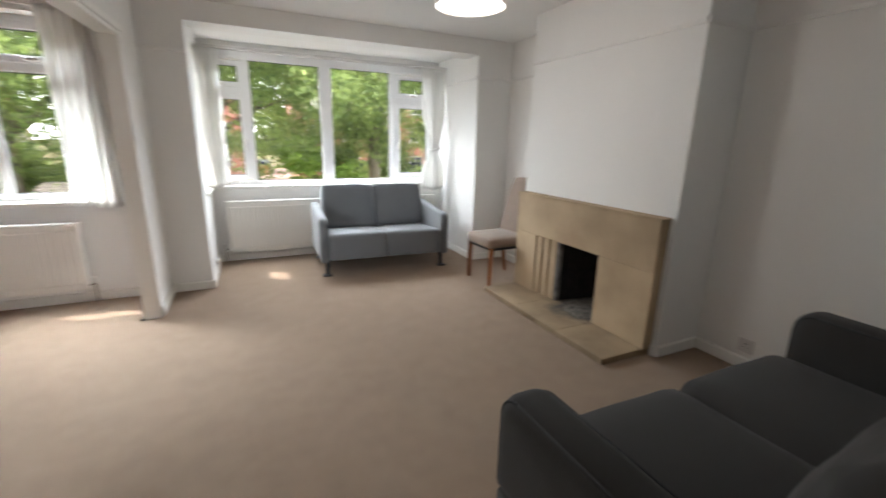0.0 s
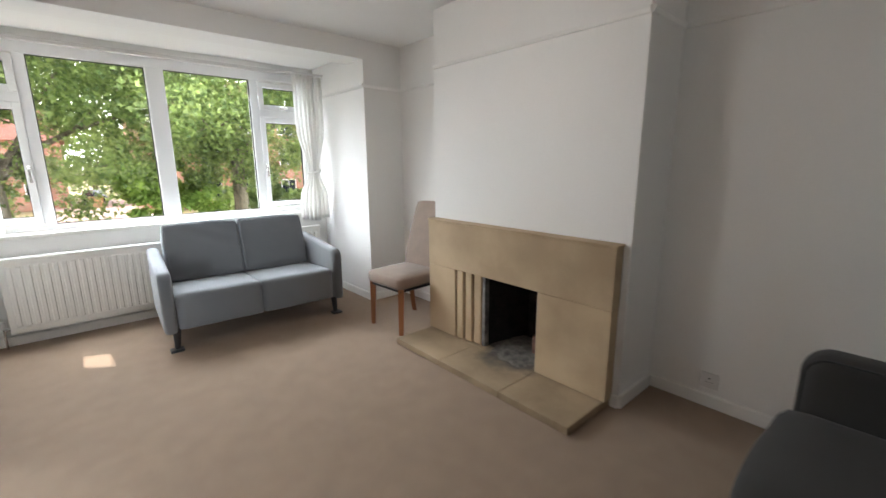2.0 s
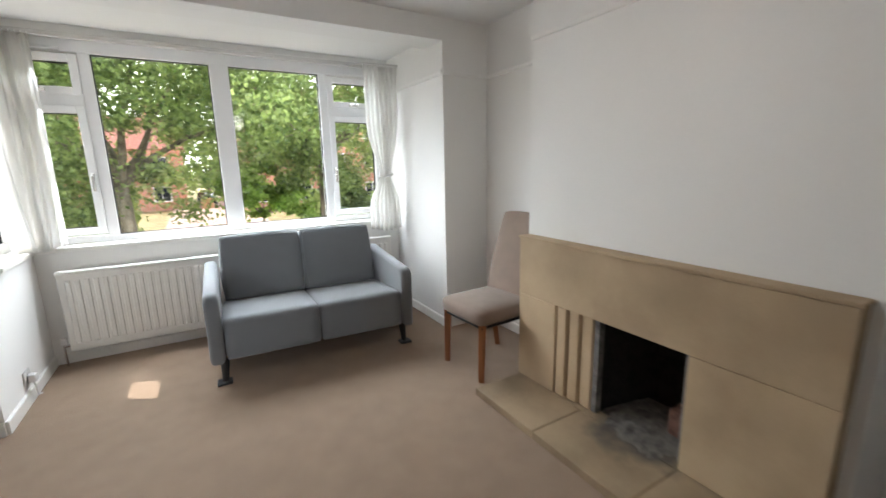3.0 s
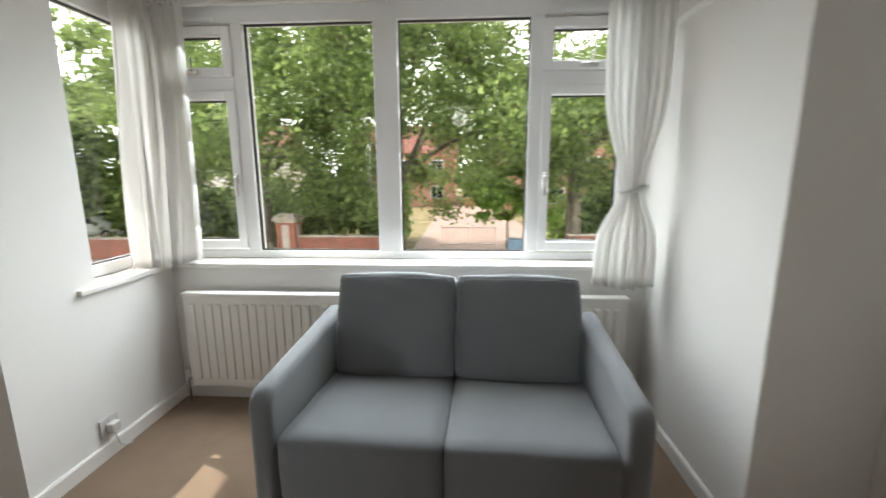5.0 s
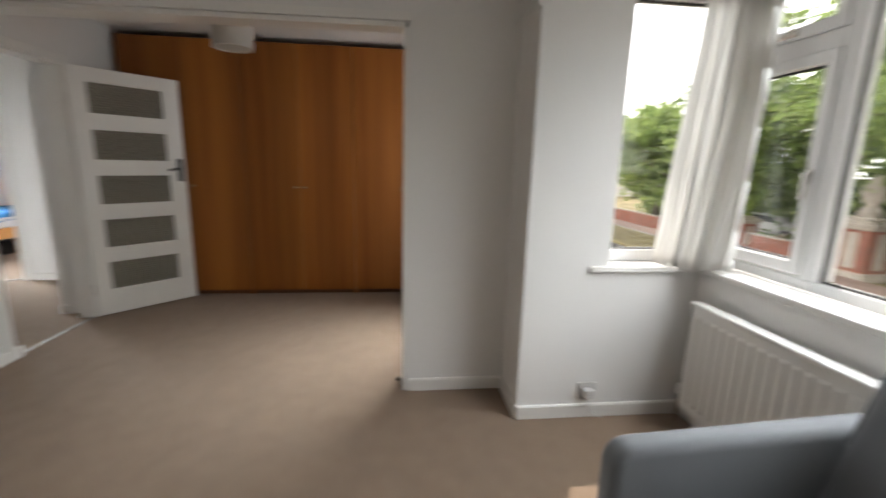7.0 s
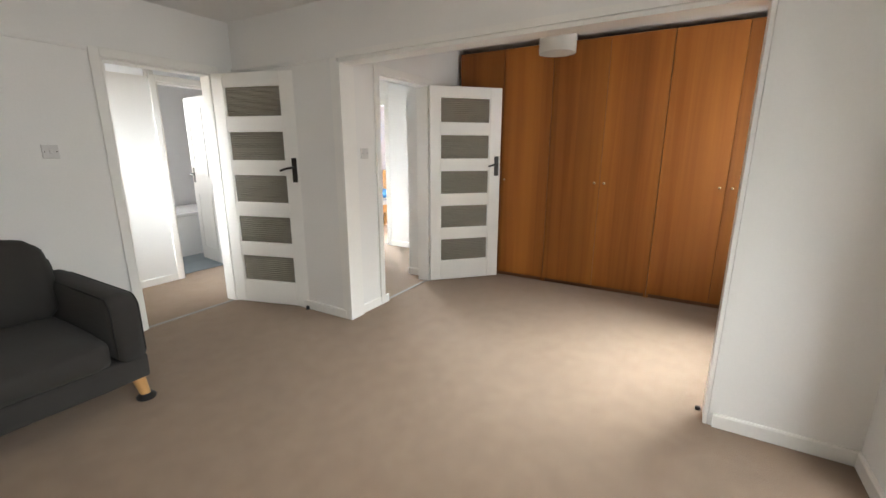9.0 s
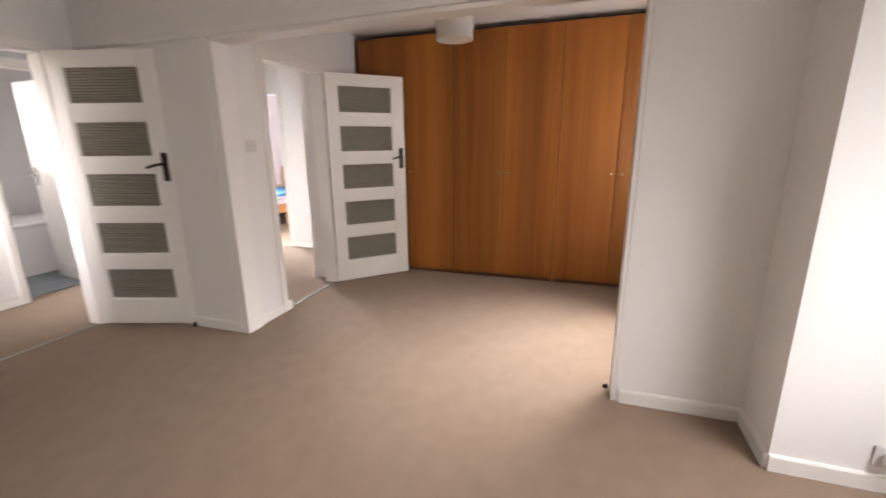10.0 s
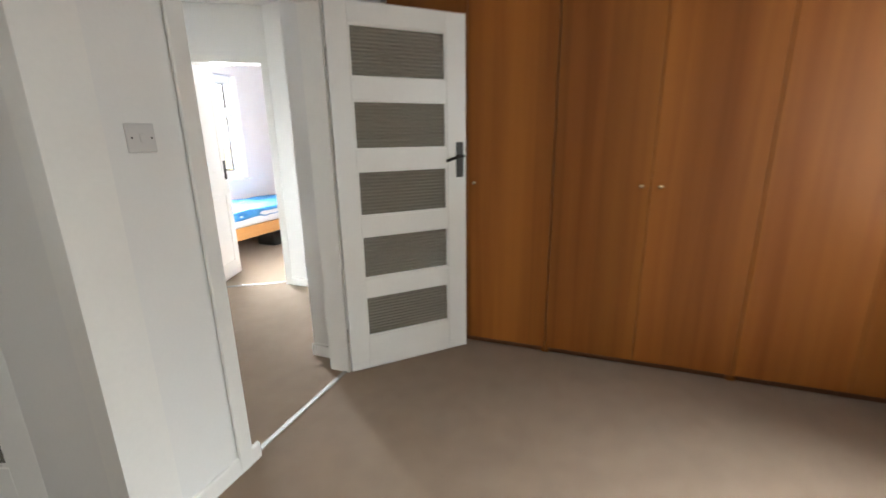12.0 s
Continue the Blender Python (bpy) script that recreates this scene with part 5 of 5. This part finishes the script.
# ---------------------------------------------------------------- outdoors
def brick_material(name, colour, dark, mortar, scale):
    """Coursed brickwork seen from far, on upright faces of any bearing."""
    m = bpy.data.materials.new(name)
    m.use_nodes = True
    nt = m.node_tree
    b = nt.nodes["Principled BSDF"]
    co = nt.nodes.new("ShaderNodeTexCoord")
    sp = nt.nodes.new("ShaderNodeSeparateXYZ")
    nt.links.new(co.outputs["Object"], sp.inputs[0])
    ad = nt.nodes.new("ShaderNodeMath")
    nt.links.new(sp.outputs[0], ad.inputs[0])
    nt.links.new(sp.outputs[1], ad.inputs[1])
    cb = nt.nodes.new("ShaderNodeCombineXYZ")
    nt.links.new(ad.outputs[0], cb.inputs[0])
    nt.links.new(sp.outputs[2], cb.inputs[1])
    br = nt.nodes.new("ShaderNodeTexBrick")
    br.inputs["Color1"].default_value, br.inputs["Color2"].default_value, br.inputs["Mortar"].default_value = (*colour, 1), (*dark, 1), (*mortar, 1)
    br.inputs["Scale"].default_value, br.inputs["Mortar Size"].default_value = 1.0, 0.012
    br.inputs["Brick Width"].default_value, br.inputs["Row Height"].default_value = 0.225 * scale, 0.075 * scale
    nt.links.new(cb.outputs[0], br.inputs["Vector"])
    nz = nt.nodes.new("ShaderNodeTexNoise")
    nz.inputs["Scale"].default_value = 1.5
    nt.links.new(co.outputs["Object"], nz.inputs["Vector"])
    hsv = nt.nodes.new("ShaderNodeHueSaturation")
    rng = nt.nodes.new("ShaderNodeMapRange")
    rng.inputs[3].default_value, rng.inputs[4].default_value = 0.6, 1.35
    nt.links.new(nz.outputs["Fac"], rng.inputs[0])
    nt.links.new(rng.outputs[0], hsv.inputs["Value"])
    nt.links.new(br.outputs["Color"], hsv.inputs["Color"])
    nt.links.new(hsv.outputs[0], b.inputs["Base Color"])
    b.inputs["Roughness"].default_value = 0.85
    return m


M_BRICKWORK = brick_material("red_brickwork", (0.30, 0.075, 0.038), (0.19, 0.05, 0.03), (0.19, 0.13, 0.10), 1.0)
M_ORANGE = brick_material("orange_brickwork", (0.48, 0.19, 0.10), (0.38, 0.14, 0.08), (0.42, 0.34, 0.28), 1.0)

bm = bmesh.new()
box(bm, -600, 600, -600, 600, GROUND - 0.3, GROUND - 0.02)
structure("ground", bm, M_GRASS, "dry yellowed grass ground", "ground")
bm = bmesh.new()
box(bm, -80, 80, 9.0, 19.2, GROUND - 0.1, GROUND + 0.005)
structure("road", bm, M_ROAD, "grey asphalt road in front of the house", "road")
bm = bmesh.new()
box(bm, -80, 80, 19.35, 21.0, GROUND - 0.1, GROUND + 0.11)
box(bm, -1.2, 5.4, 21.0, 60.0, GROUND - 0.1, GROUND + 0.108)
structure("pavement", bm, M_PAVE, "pinkish paved footway and driveway", "pavement")
bm = bmesh.new()
box(bm, -80, 80, 19.2, 19.35, GROUND - 0.1, GROUND + 0.125, 0.01, 1)
structure("kerb", bm, M_KERB, "pale stone kerb along the road", "kerb")

bm = bmesh.new()
box(bm, -80, -11.6, 15.8, 19.2, GROUND - 0.1, GROUND + 0.10, 0.03, 1)
structure("verge", bm, M_GRASS, "dry yellow grass verge beside the road", "verge")

# hazy bright distance all round
M_HAZE = glow("hazy_sky_glow", (1.0, 1.0, 1.0), 4.2)
bm = bmesh.new()
ring = [[bm.verts.new((420 * math.cos(2 * math.pi * i / 64), 420 * math.sin(2 * math.pi * i / 64), z)) for i in range(64)] for z in (-6, 330)]
for i in range(64):
    bm.faces.new((ring[0][i], ring[0][(i + 1) % 64], ring[1][(i + 1) % 64], ring[1][i]))
structure("backdrop", bm, M_HAZE, "bright white hazy sky", "sky")


def gate_pillar(x, y, height, finial, label):
    p = thing("gate_pillar", pose(x, y, GROUND + 0.0), label, "gate pillar", "gate pillars")
    part("plinth", boxed(-0.5, 0.5, -0.5, 0.5, -0.02, 0.25, 0.02, 1), M_COPING, p)
    part("shaft", boxed(-0.42, 0.42, -0.42, 0.42, 0.25, height - 0.3), M_BRICKWORK, p)
    part("stone_panel", boxed(-0.16, 0.16, -0.435, -0.42, 0.35, height - 0.4, 0.005, 1), M_COPING, p, "pale stone panel")
    part("stone_panel", boxed(0.42, 0.435, -0.16, 0.16, 0.35, height - 0.4, 0.005, 1), M_COPING, p, "pale stone panel")
    bm = bmesh.new()
    for k, (r, z0, z1) in enumerate(((0.47, -0.3, -0.2), (0.56, -0.2, -0.1), (0.50, -0.1, 0.0), (0.38, 0.0, 0.09))):
        box(bm, -r, r, -r, r, height + z0, height + z1, 0.012, 1)
    part("cap", bm, M_COPING, p, "moulded stone cap")
    if finial:
        bm = bmesh.new()
        lathe(bm, [(0.30, height + 0.09), (0.22, height + 0.35), (0.14, height + 0.45), (0.24, height + 0.62), (0.30, height + 0.85), (0.24, height + 1.08), (0.12, height + 1.16), (0.16, height + 1.26), (0.04, height + 1.42)], 16)
        part("finial", bm, M_COPING, p, "carved stone urn finial", True)
    return p


grand = gate_pillar(-12.1, 21.9, 1.9, True, "red brick gate pillar with a carved stone urn")
grand.matrix_basis = grand.matrix_basis @ Matrix.Diagonal((1.4, 1.4, 1.2, 1.0))
gate_pillar(-6.7, 22.0, 2.0, False, "red brick gate pillar with pale stone panels")
gate_pillar(-17.5, 21.6, 1.7, False, "red brick gate pillar with pale stone panels")


def brick_wall(x0, y0, x1, y1, height, label):
    w = thing("garden_wall", pose(x0, y0, GROUND, 0, 0, math.degrees(math.atan2(y1 - y0, x1 - x0))), label, "garden wall", "garden walls")
    ln = math.hypot(x1 - x0, y1 - y0)
    part("brickwork", boxed(0, ln, -0.11, 0.11, -0.02, height), M_BRICKWORK, w)
    part("coping", boxed(-0.02, ln + 0.02, -0.16, 0.16, height, height + 0.08, 0.015, 1), M_COPING, w)


brick_wall(-6.45, 22.0, -1.6, 22.0, 1.0, "low red brick garden wall with stone coping")
brick_wall(-17.0, 21.7, -12.6, 21.7, 0.9, "low red brick garden wall with stone coping")
brick_wall(-60.0, 21.7, -18.0, 21.7, 0.8, "long low red brick garden wall")
brick_wall(6.0, 22.0, 30.0, 22.0, 1.1, "dark shaded brick garden wall")


def tree(x, y, crown_z, radius, leaves, leaf, mat, seed, label, trunk_r=0.32, squash=0.8, clumps=150, lean=0.0):
    """A trunk that forks into limbs, with twigs that carry loose clumps of leaves."""
    rnd = random.Random(seed)
    t = thing("tree", pose(x, y, GROUND), label, "tree", "street trees")
    cz = crown_z - GROUND
    bm = bmesh.new()
    fork = cz - radius * squash * 0.55
    rod(bm, (0, 0, -0.05), (0.02, 0, 0.5), trunk_r * 1.35, trunk_r, 14)
    rod(bm, (0.02, 0, 0.5), (lean, 0.05, fork), trunk_r, trunk_r * 0.75, 14)
    part("trunk", bm, M_BARK, t, "", True)
    tips = []
    lb = bmesh.new()
    for k in range(9):
        a = 2 * math.pi * (k + rnd.random() * 0.5) / 9
        up = rnd.uniform(-0.1, 0.9)
        p = Vector((lean, 0.05, fork - 0.1 * rnd.random()))
        d = Vector((math.cos(a), math.sin(a), up + 0.5)).normalized()
        r = trunk_r * rnd.uniform(0.4, 0.62)
        for step in range(5):
            q = p + d * radius * 0.24
            rod(lb, p, q, r, r * 0.68, 8, False)
            if step:
                e = (d + Vector((rnd.uniform(-1, 1), rnd.uniform(-1, 1), rnd.uniform(-0.5, 0.7)))).normalized()
                q2 = q + e * radius * 0.32
                rod(lb, q, q2, r * 0.5, r * 0.15, 6, False)
                tips.append(q2)
            p, r = q, r * 0.68
            d = (d + Vector((rnd.uniform(-0.35, 0.35), rnd.uniform(-0.35, 0.35), rnd.uniform(-0.35, 0.25)))).normalized()
        tips.append(p)
    part("limbs", lb, M_BARK, t, "", True)
    rng = np.random.default_rng(seed)
    cents = [np.array(v) for v in tips]
    while len(cents) < clumps:
        v = rng.normal(size=3)
        v /= np.linalg.norm(v)
        rr = radius * rng.uniform(0.45, 1.0) ** 0.6 * (1 + 0.16 * math.sin(3 * v[0] + seed) + 0.12 * math.sin(5 * v[1] + 2 * seed))
        cents.append(np.array([lean, 0, cz]) + v * [rr, rr, rr * squash])
    cents = np.array(cents)
    cents[:, 2] = np.maximum(cents[:, 2], min(2.3, cz * 0.35))
    idx = rng.integers(0, len(cents), leaves)
    size = rng.uniform(0.5, 1.3, (len(cents), 1))[idx] * radius * 0.1
    pos = cents[idx] + rng.normal(size=(leaves, 3)) * size * [1, 1, 0.65]
    pos[:, 2] = np.maximum(pos[:, 2], 0.5)
    nrm = rng.normal(size=(leaves, 3)) + [0, 0, 0.9]
    nrm /= np.linalg.norm(nrm, axis=1, keepdims=True)
    ax = np.cross(nrm, rng.normal(size=(leaves, 3)))
    ax /= np.linalg.norm(ax, axis=1, keepdims=True)
    ay = np.cross(nrm, ax)
    sc = leaf * rng.uniform(0.6, 1.25, (leaves, 1))
    shape = [(-0.5, 0.0, 0.0), (-0.1, 0.58, 0.08), (0.12, 0.2, 0.04), (0.68, 0.0, -0.08), (0.12, -0.2, 0.04), (-0.1, -0.58, 0.08)]
    verts = np.stack([pos + sc * (u * ax + v * ay + w * nrm) for u, v, w in shape], 1).reshape(-1, 3)
    base = np.arange(leaves) * 6
    faces = np.concatenate([np.stack([base, base + 4, base + 3, base + 2], 1)], 0).tolist()
    faces += np.stack([base, base + 2, base + 1], 1).tolist() + np.stack([base, base + 5, base + 4], 1).tolist()
    me = bpy.data.meshes.new("crown")
    me.from_pydata(verts.tolist(), [], faces)
    me.materials.append(mat)
    ob = new("crown", me)
    ob.parent = t
    ob["kind"] = "stuff"
    return t


tree(-1.6, 21.8, 4.1, 6.2, 62000, 0.158, M_LEAF, 11, "tall plane tree with a broad green crown by the kerb", 0.34, 0.95, 170)
tree(6.3, 22.2, 4.7, 6.0, 48000, 0.158, M_LEAF, 12, "tall plane tree with a sloping bough by the wall", 0.36, 0.9, 160)
tree(-8.6, 23.6, 4.2, 6.0, 46000, 0.165, M_LEAF, 13, "tall plane tree behind the brick gate pillars", 0.36, 0.95, 165)
tree(-15.5, 24.5, 4.0, 5.0, 15000, 0.27, M_LEAF, 14, "tall plane tree along the garden wall", 0.34)
tree(13.5, 22.5, 4.0, 5.2, 14000, 0.27, M_LEAF, 15, "tall plane tree further along the road", 0.34)
tree(21.0, 23.0, 4.0, 5.4, 9000, 0.4, M_LEAF, 16, "tall plane tree further along the road", 0.34)
tree(-19.5, 20.3, 2.5, 4.2, 14000, 0.28, M_LEAF, 17, "small round street tree on dry grass", 0.18, 1.0, 90)
tree(-27.0, 23.0, 2.6, 4.2, 8000, 0.36, M_LEAF, 19, "green street tree further up the road", 0.25)
tree(3.3, 21.5, 0.3, 1.55, 9000, 0.17, M_LIME, 18, "lime-green young tree beside the driveway", 0.07, 1.15, 60)
tree(2.5, 70.0, 3.0, 5.5, 6000, 0.5, M_LEAF, 21, "dark green tree at the end of the driveway", 0.3)


def hedge(x0, x1, y, height, leaves, seed, label):
    """A loose shrub belt: many leaves in an uneven bank."""
    t = thing("hedge", pose(x0, y, GROUND), label, "hedge", "shrub belts")
    rng = np.random.default_rng(seed)
    u = rng.uniform(0, x1 - x0, leaves)
    top = height * (0.75 + 0.2 * np.sin(u * 1.3 + seed) + 0.15 * np.sin(u * 3.1))
    pos = np.stack([u, rng.normal(0, 0.7, leaves), rng.uniform(0.02, 1, leaves) ** 0.7 * top], 1)
    ax = rng.normal(size=(leaves, 3))
    ax /= np.linalg.norm(ax, axis=1, keepdims=True)
    ay = np.cross(ax, rng.normal(size=(leaves, 3)))
    ay /= np.linalg.norm(ay, axis=1, keepdims=True)
    sc = rng.uniform(0.12, 0.3, (leaves, 1))
    verts = np.stack([pos - sc * ax, pos + sc * 0.6 * ay, pos + sc * ax, pos - sc * 0.6 * ay], 1).reshape(-1, 3)
    me = bpy.data.meshes.new("foliage")
    me.from_pydata(verts.tolist(), [], (np.arange(leaves)[:, None] * 4 + np.arange(4)).tolist())
    me.materials.append(M_LEAF)
    ob = new("foliage", me)
    ob.parent = t
    ob["kind"] = "stuff"


hedge(-34.0, -1.8, 27.0, 4.4, 26000, 3, "dark green shrub belt behind the garden wall")
hedge(6.0, 30.0, 25.5, 3.4, 15000, 5, "dark green shrub belt behind the brick wall")


def house(x, y, w, d, eaves, ridge, wall, bays, storeys, label):
    """A far house: walls, gabled roof, chimney and a grid of windows towards the road."""
    h = thing("house", pose(x, y, GROUND), label, "house", "far houses")
    part("wall", boxed(-w / 2, w / 2, 0, d, -0.05, eaves), wall, h)
    bm = bmesh.new()
    o = 0.35
    pts = [(-w / 2 - o, -o, eaves), (w / 2 + o, -o, eaves), (w / 2 + o, d + o, eaves), (-w / 2 - o, d + o, eaves), (-w / 2 - o, d / 2, ridge), (w / 2 + o, d / 2, ridge)]
    v = [bm.verts.new(p) for p in pts]
    for f in ((0, 1, 5, 4), (2, 3, 4, 5), (1, 2, 5), (3, 0, 4), (3, 2, 1, 0)):
        bm.faces.new([v[i] for i in f])
    roof = part("roof", bm, M_ROOF, h)
    part("chimney", boxed(w * 0.25, w * 0.25 + 0.9, d / 2 - 0.4, d / 2 + 0.4, eaves, ridge + 1.1), M_ORANGE, roof)
    for i in range(bays):
        for j in range(storeys):
            cx = -w / 2 + w * (i + 0.5) / bays
            cz = 1.6 + j * 2.9
            win = part("window", boxed(cx - 0.75, cx + 0.75, -0.06, -0.005, cz - 0.75, cz + 0.75), M_UPVC, h)
            for k in (0, 1):
                part("pane", boxed(cx - 0.66 + 0.69 * k, cx - 0.03 + 0.69 * k, -0.075, -0.062, cz - 0.66, cz + 0.66), M_DARKGLASS, win)
    return h


house(11.8, 44.0, 14, 9, 8.6, 12.0, M_ORANGE, 4, 3, "orange brick apartment house across the road")
house(-6.0, 52.0, 12, 9, 6.0, 9.5, M_ORANGE, 3, 2, "orange brick house behind the trees")
house(30.0, 40.0, 13, 9, 8.6, 12.0, M_ORANGE, 4, 3, "orange brick apartment house along the road")
house(-24.0, 46.0, 11, 9, 5.8, 9.0, M_RENDER, 3, 2, "pale rendered house behind the trees")
house(-62.0, 34.0, 11, 9, 5.4, 8.6, M_RENDER, 3, 2, "pale rendered house far up the road")

bin_ = thing("wheelie_bin", pose(3.55, 20.6, GROUND + 0.11), "faded blue plastic wheelie bin at the kerb", "bin")
bm = bmesh.new()
prism(bm, [(-0.24, -0.3), (0.24, -0.3), (0.24, 0.3), (-0.24, 0.3)], 0.06, 1.0)
for v in bm.verts:
    if v.co.z > 0.5:
        v.co.x *= 1.25
        v.co.y *= 1.2
part("body", bm, M_BLUEBIN, bin_)
part("lid", boxed(-0.32, 0.32, -0.38, 0.40, 1.0, 1.06, 0.02, 2), M_BLUEBIN, bin_)
for sx in (-1, 1):
    bm = rod(bmesh.new(), (sx * 0.25, 0.28, 0.1), (sx * 0.31, 0.28, 0.1), 0.1, 0.1, 16)
    part("wheel", bm, M_BLACK, bin_)


def parked_car(x, y, turn, paint, label):
    c = thing("parked_car", pose(x, y, GROUND + 0.11, 0, 0, turn), label, "car")
    bm = bmesh.new()
    prof = [(-2.1, 0.35), (2.1, 0.35), (2.15, 0.75), (1.2, 0.95), (0.6, 1.42), (-1.2, 1.45), (-1.9, 1.0), (-2.15, 0.9)]
    a = [bm.verts.new((u, -0.85, z)) for u, z in prof]
    b = [bm.verts.new((u, 0.85, z)) for u, z in prof]
    k = len(prof)
    for i in range(k):
        bm.faces.new((a[i], a[(i + 1) % k], b[(i + 1) % k], b[i]))
    bm.faces.new(a[::-1])
    bm.faces.new(b)
    bmesh.ops.recalc_face_normals(bm, faces=bm.faces)
    bmesh.ops.bevel(bm, geom=list(bm.edges), offset=0.06, segments=2, affect="EDGES")
    part("body", bm, paint, c, "", True)
    for s in (-1, 1):
        y0, y1 = sorted((s * 0.852, s * 0.858))
        part("side_window", boxed(-1.3, 0.55, y0, y1, 1.0, 1.36), M_DARKGLASS, c)
        for u in (-1.3, 1.3):
            w = part("wheel", rod(bmesh.new(), (u, s * 0.72, 0.33), (u, s * 0.88, 0.33), 0.33, 0.33, 20), M_BLACK, c)
            part("rim", rod(bmesh.new(), (u, s * 0.881, 0.33), (u, s * 0.89, 0.33), 0.2, 0.19, 16), M_CHROME, w)


parked_car(1.9, 54.0, 86, M_CARPAINT, "dark parked car on the driveway")
parked_car(-20.5, 26.5, 5, material("white_car_paint", (0.7, 0.7, 0.7), 0.2, 0.03, 3, 60, 0.01, 0.0005), "white parked car behind the garden wall")
sign = thing("street_sign", pose(-1.75, 19.6, GROUND + 0.11), "pale blue parking sign on a grey post", "street sign")
part("post", rod(bmesh.new(), (0, 0.03, -0.02), (0, 0.03, 4.7), 0.024), M_STRIP, sign)
part("sign_plate", boxed(-0.17, 0.17, -0.02, -0.005, 4.2, 4.65, 0.01, 1), M_SIGN, sign)
part("sign_plate", boxed(-0.17, 0.17, -0.02, -0.005, 3.5, 4.1, 0.01, 1), M_SIGN, sign)
card = thing("cardboard_box", pose(1.75, 50.6, GROUND + 0.108), "brown cardboard box behind the parked car", "box")
part("body", boxed(-0.55, 0.55, -0.4, 0.4, 0, 0.95, 0.01, 1), M_CARD, card)
part("flap", boxed(-0.55, 0.55, -0.62, -0.4, 0.93, 0.95), M_CARD, card)
gate = thing("metal_gate", pose(1.6, 24.3, GROUND + 0.11), "low metal railing gate across the driveway", "gate")
part("rail", boxed(-1.4, 1.4, -0.02, 0.02, 0.15, 0.2), M_CHROME, gate)
part("rail", boxed(-1.4, 1.4, -0.02, 0.02, 1.0, 1.05), M_CHROME, gate)
bar = None
for i in range(15):
    m = pose(-1.35 + 2.7 * i / 14, 0, 0)
    if bar is None:
        bar = part("bar", rod(bmesh.new(), (0, 0, 0.0), (0, 0, 1.1), 0.014, seg=6), M_CHROME, gate, m=m)
    else:
        shared("bar", bar.data, gate, m)
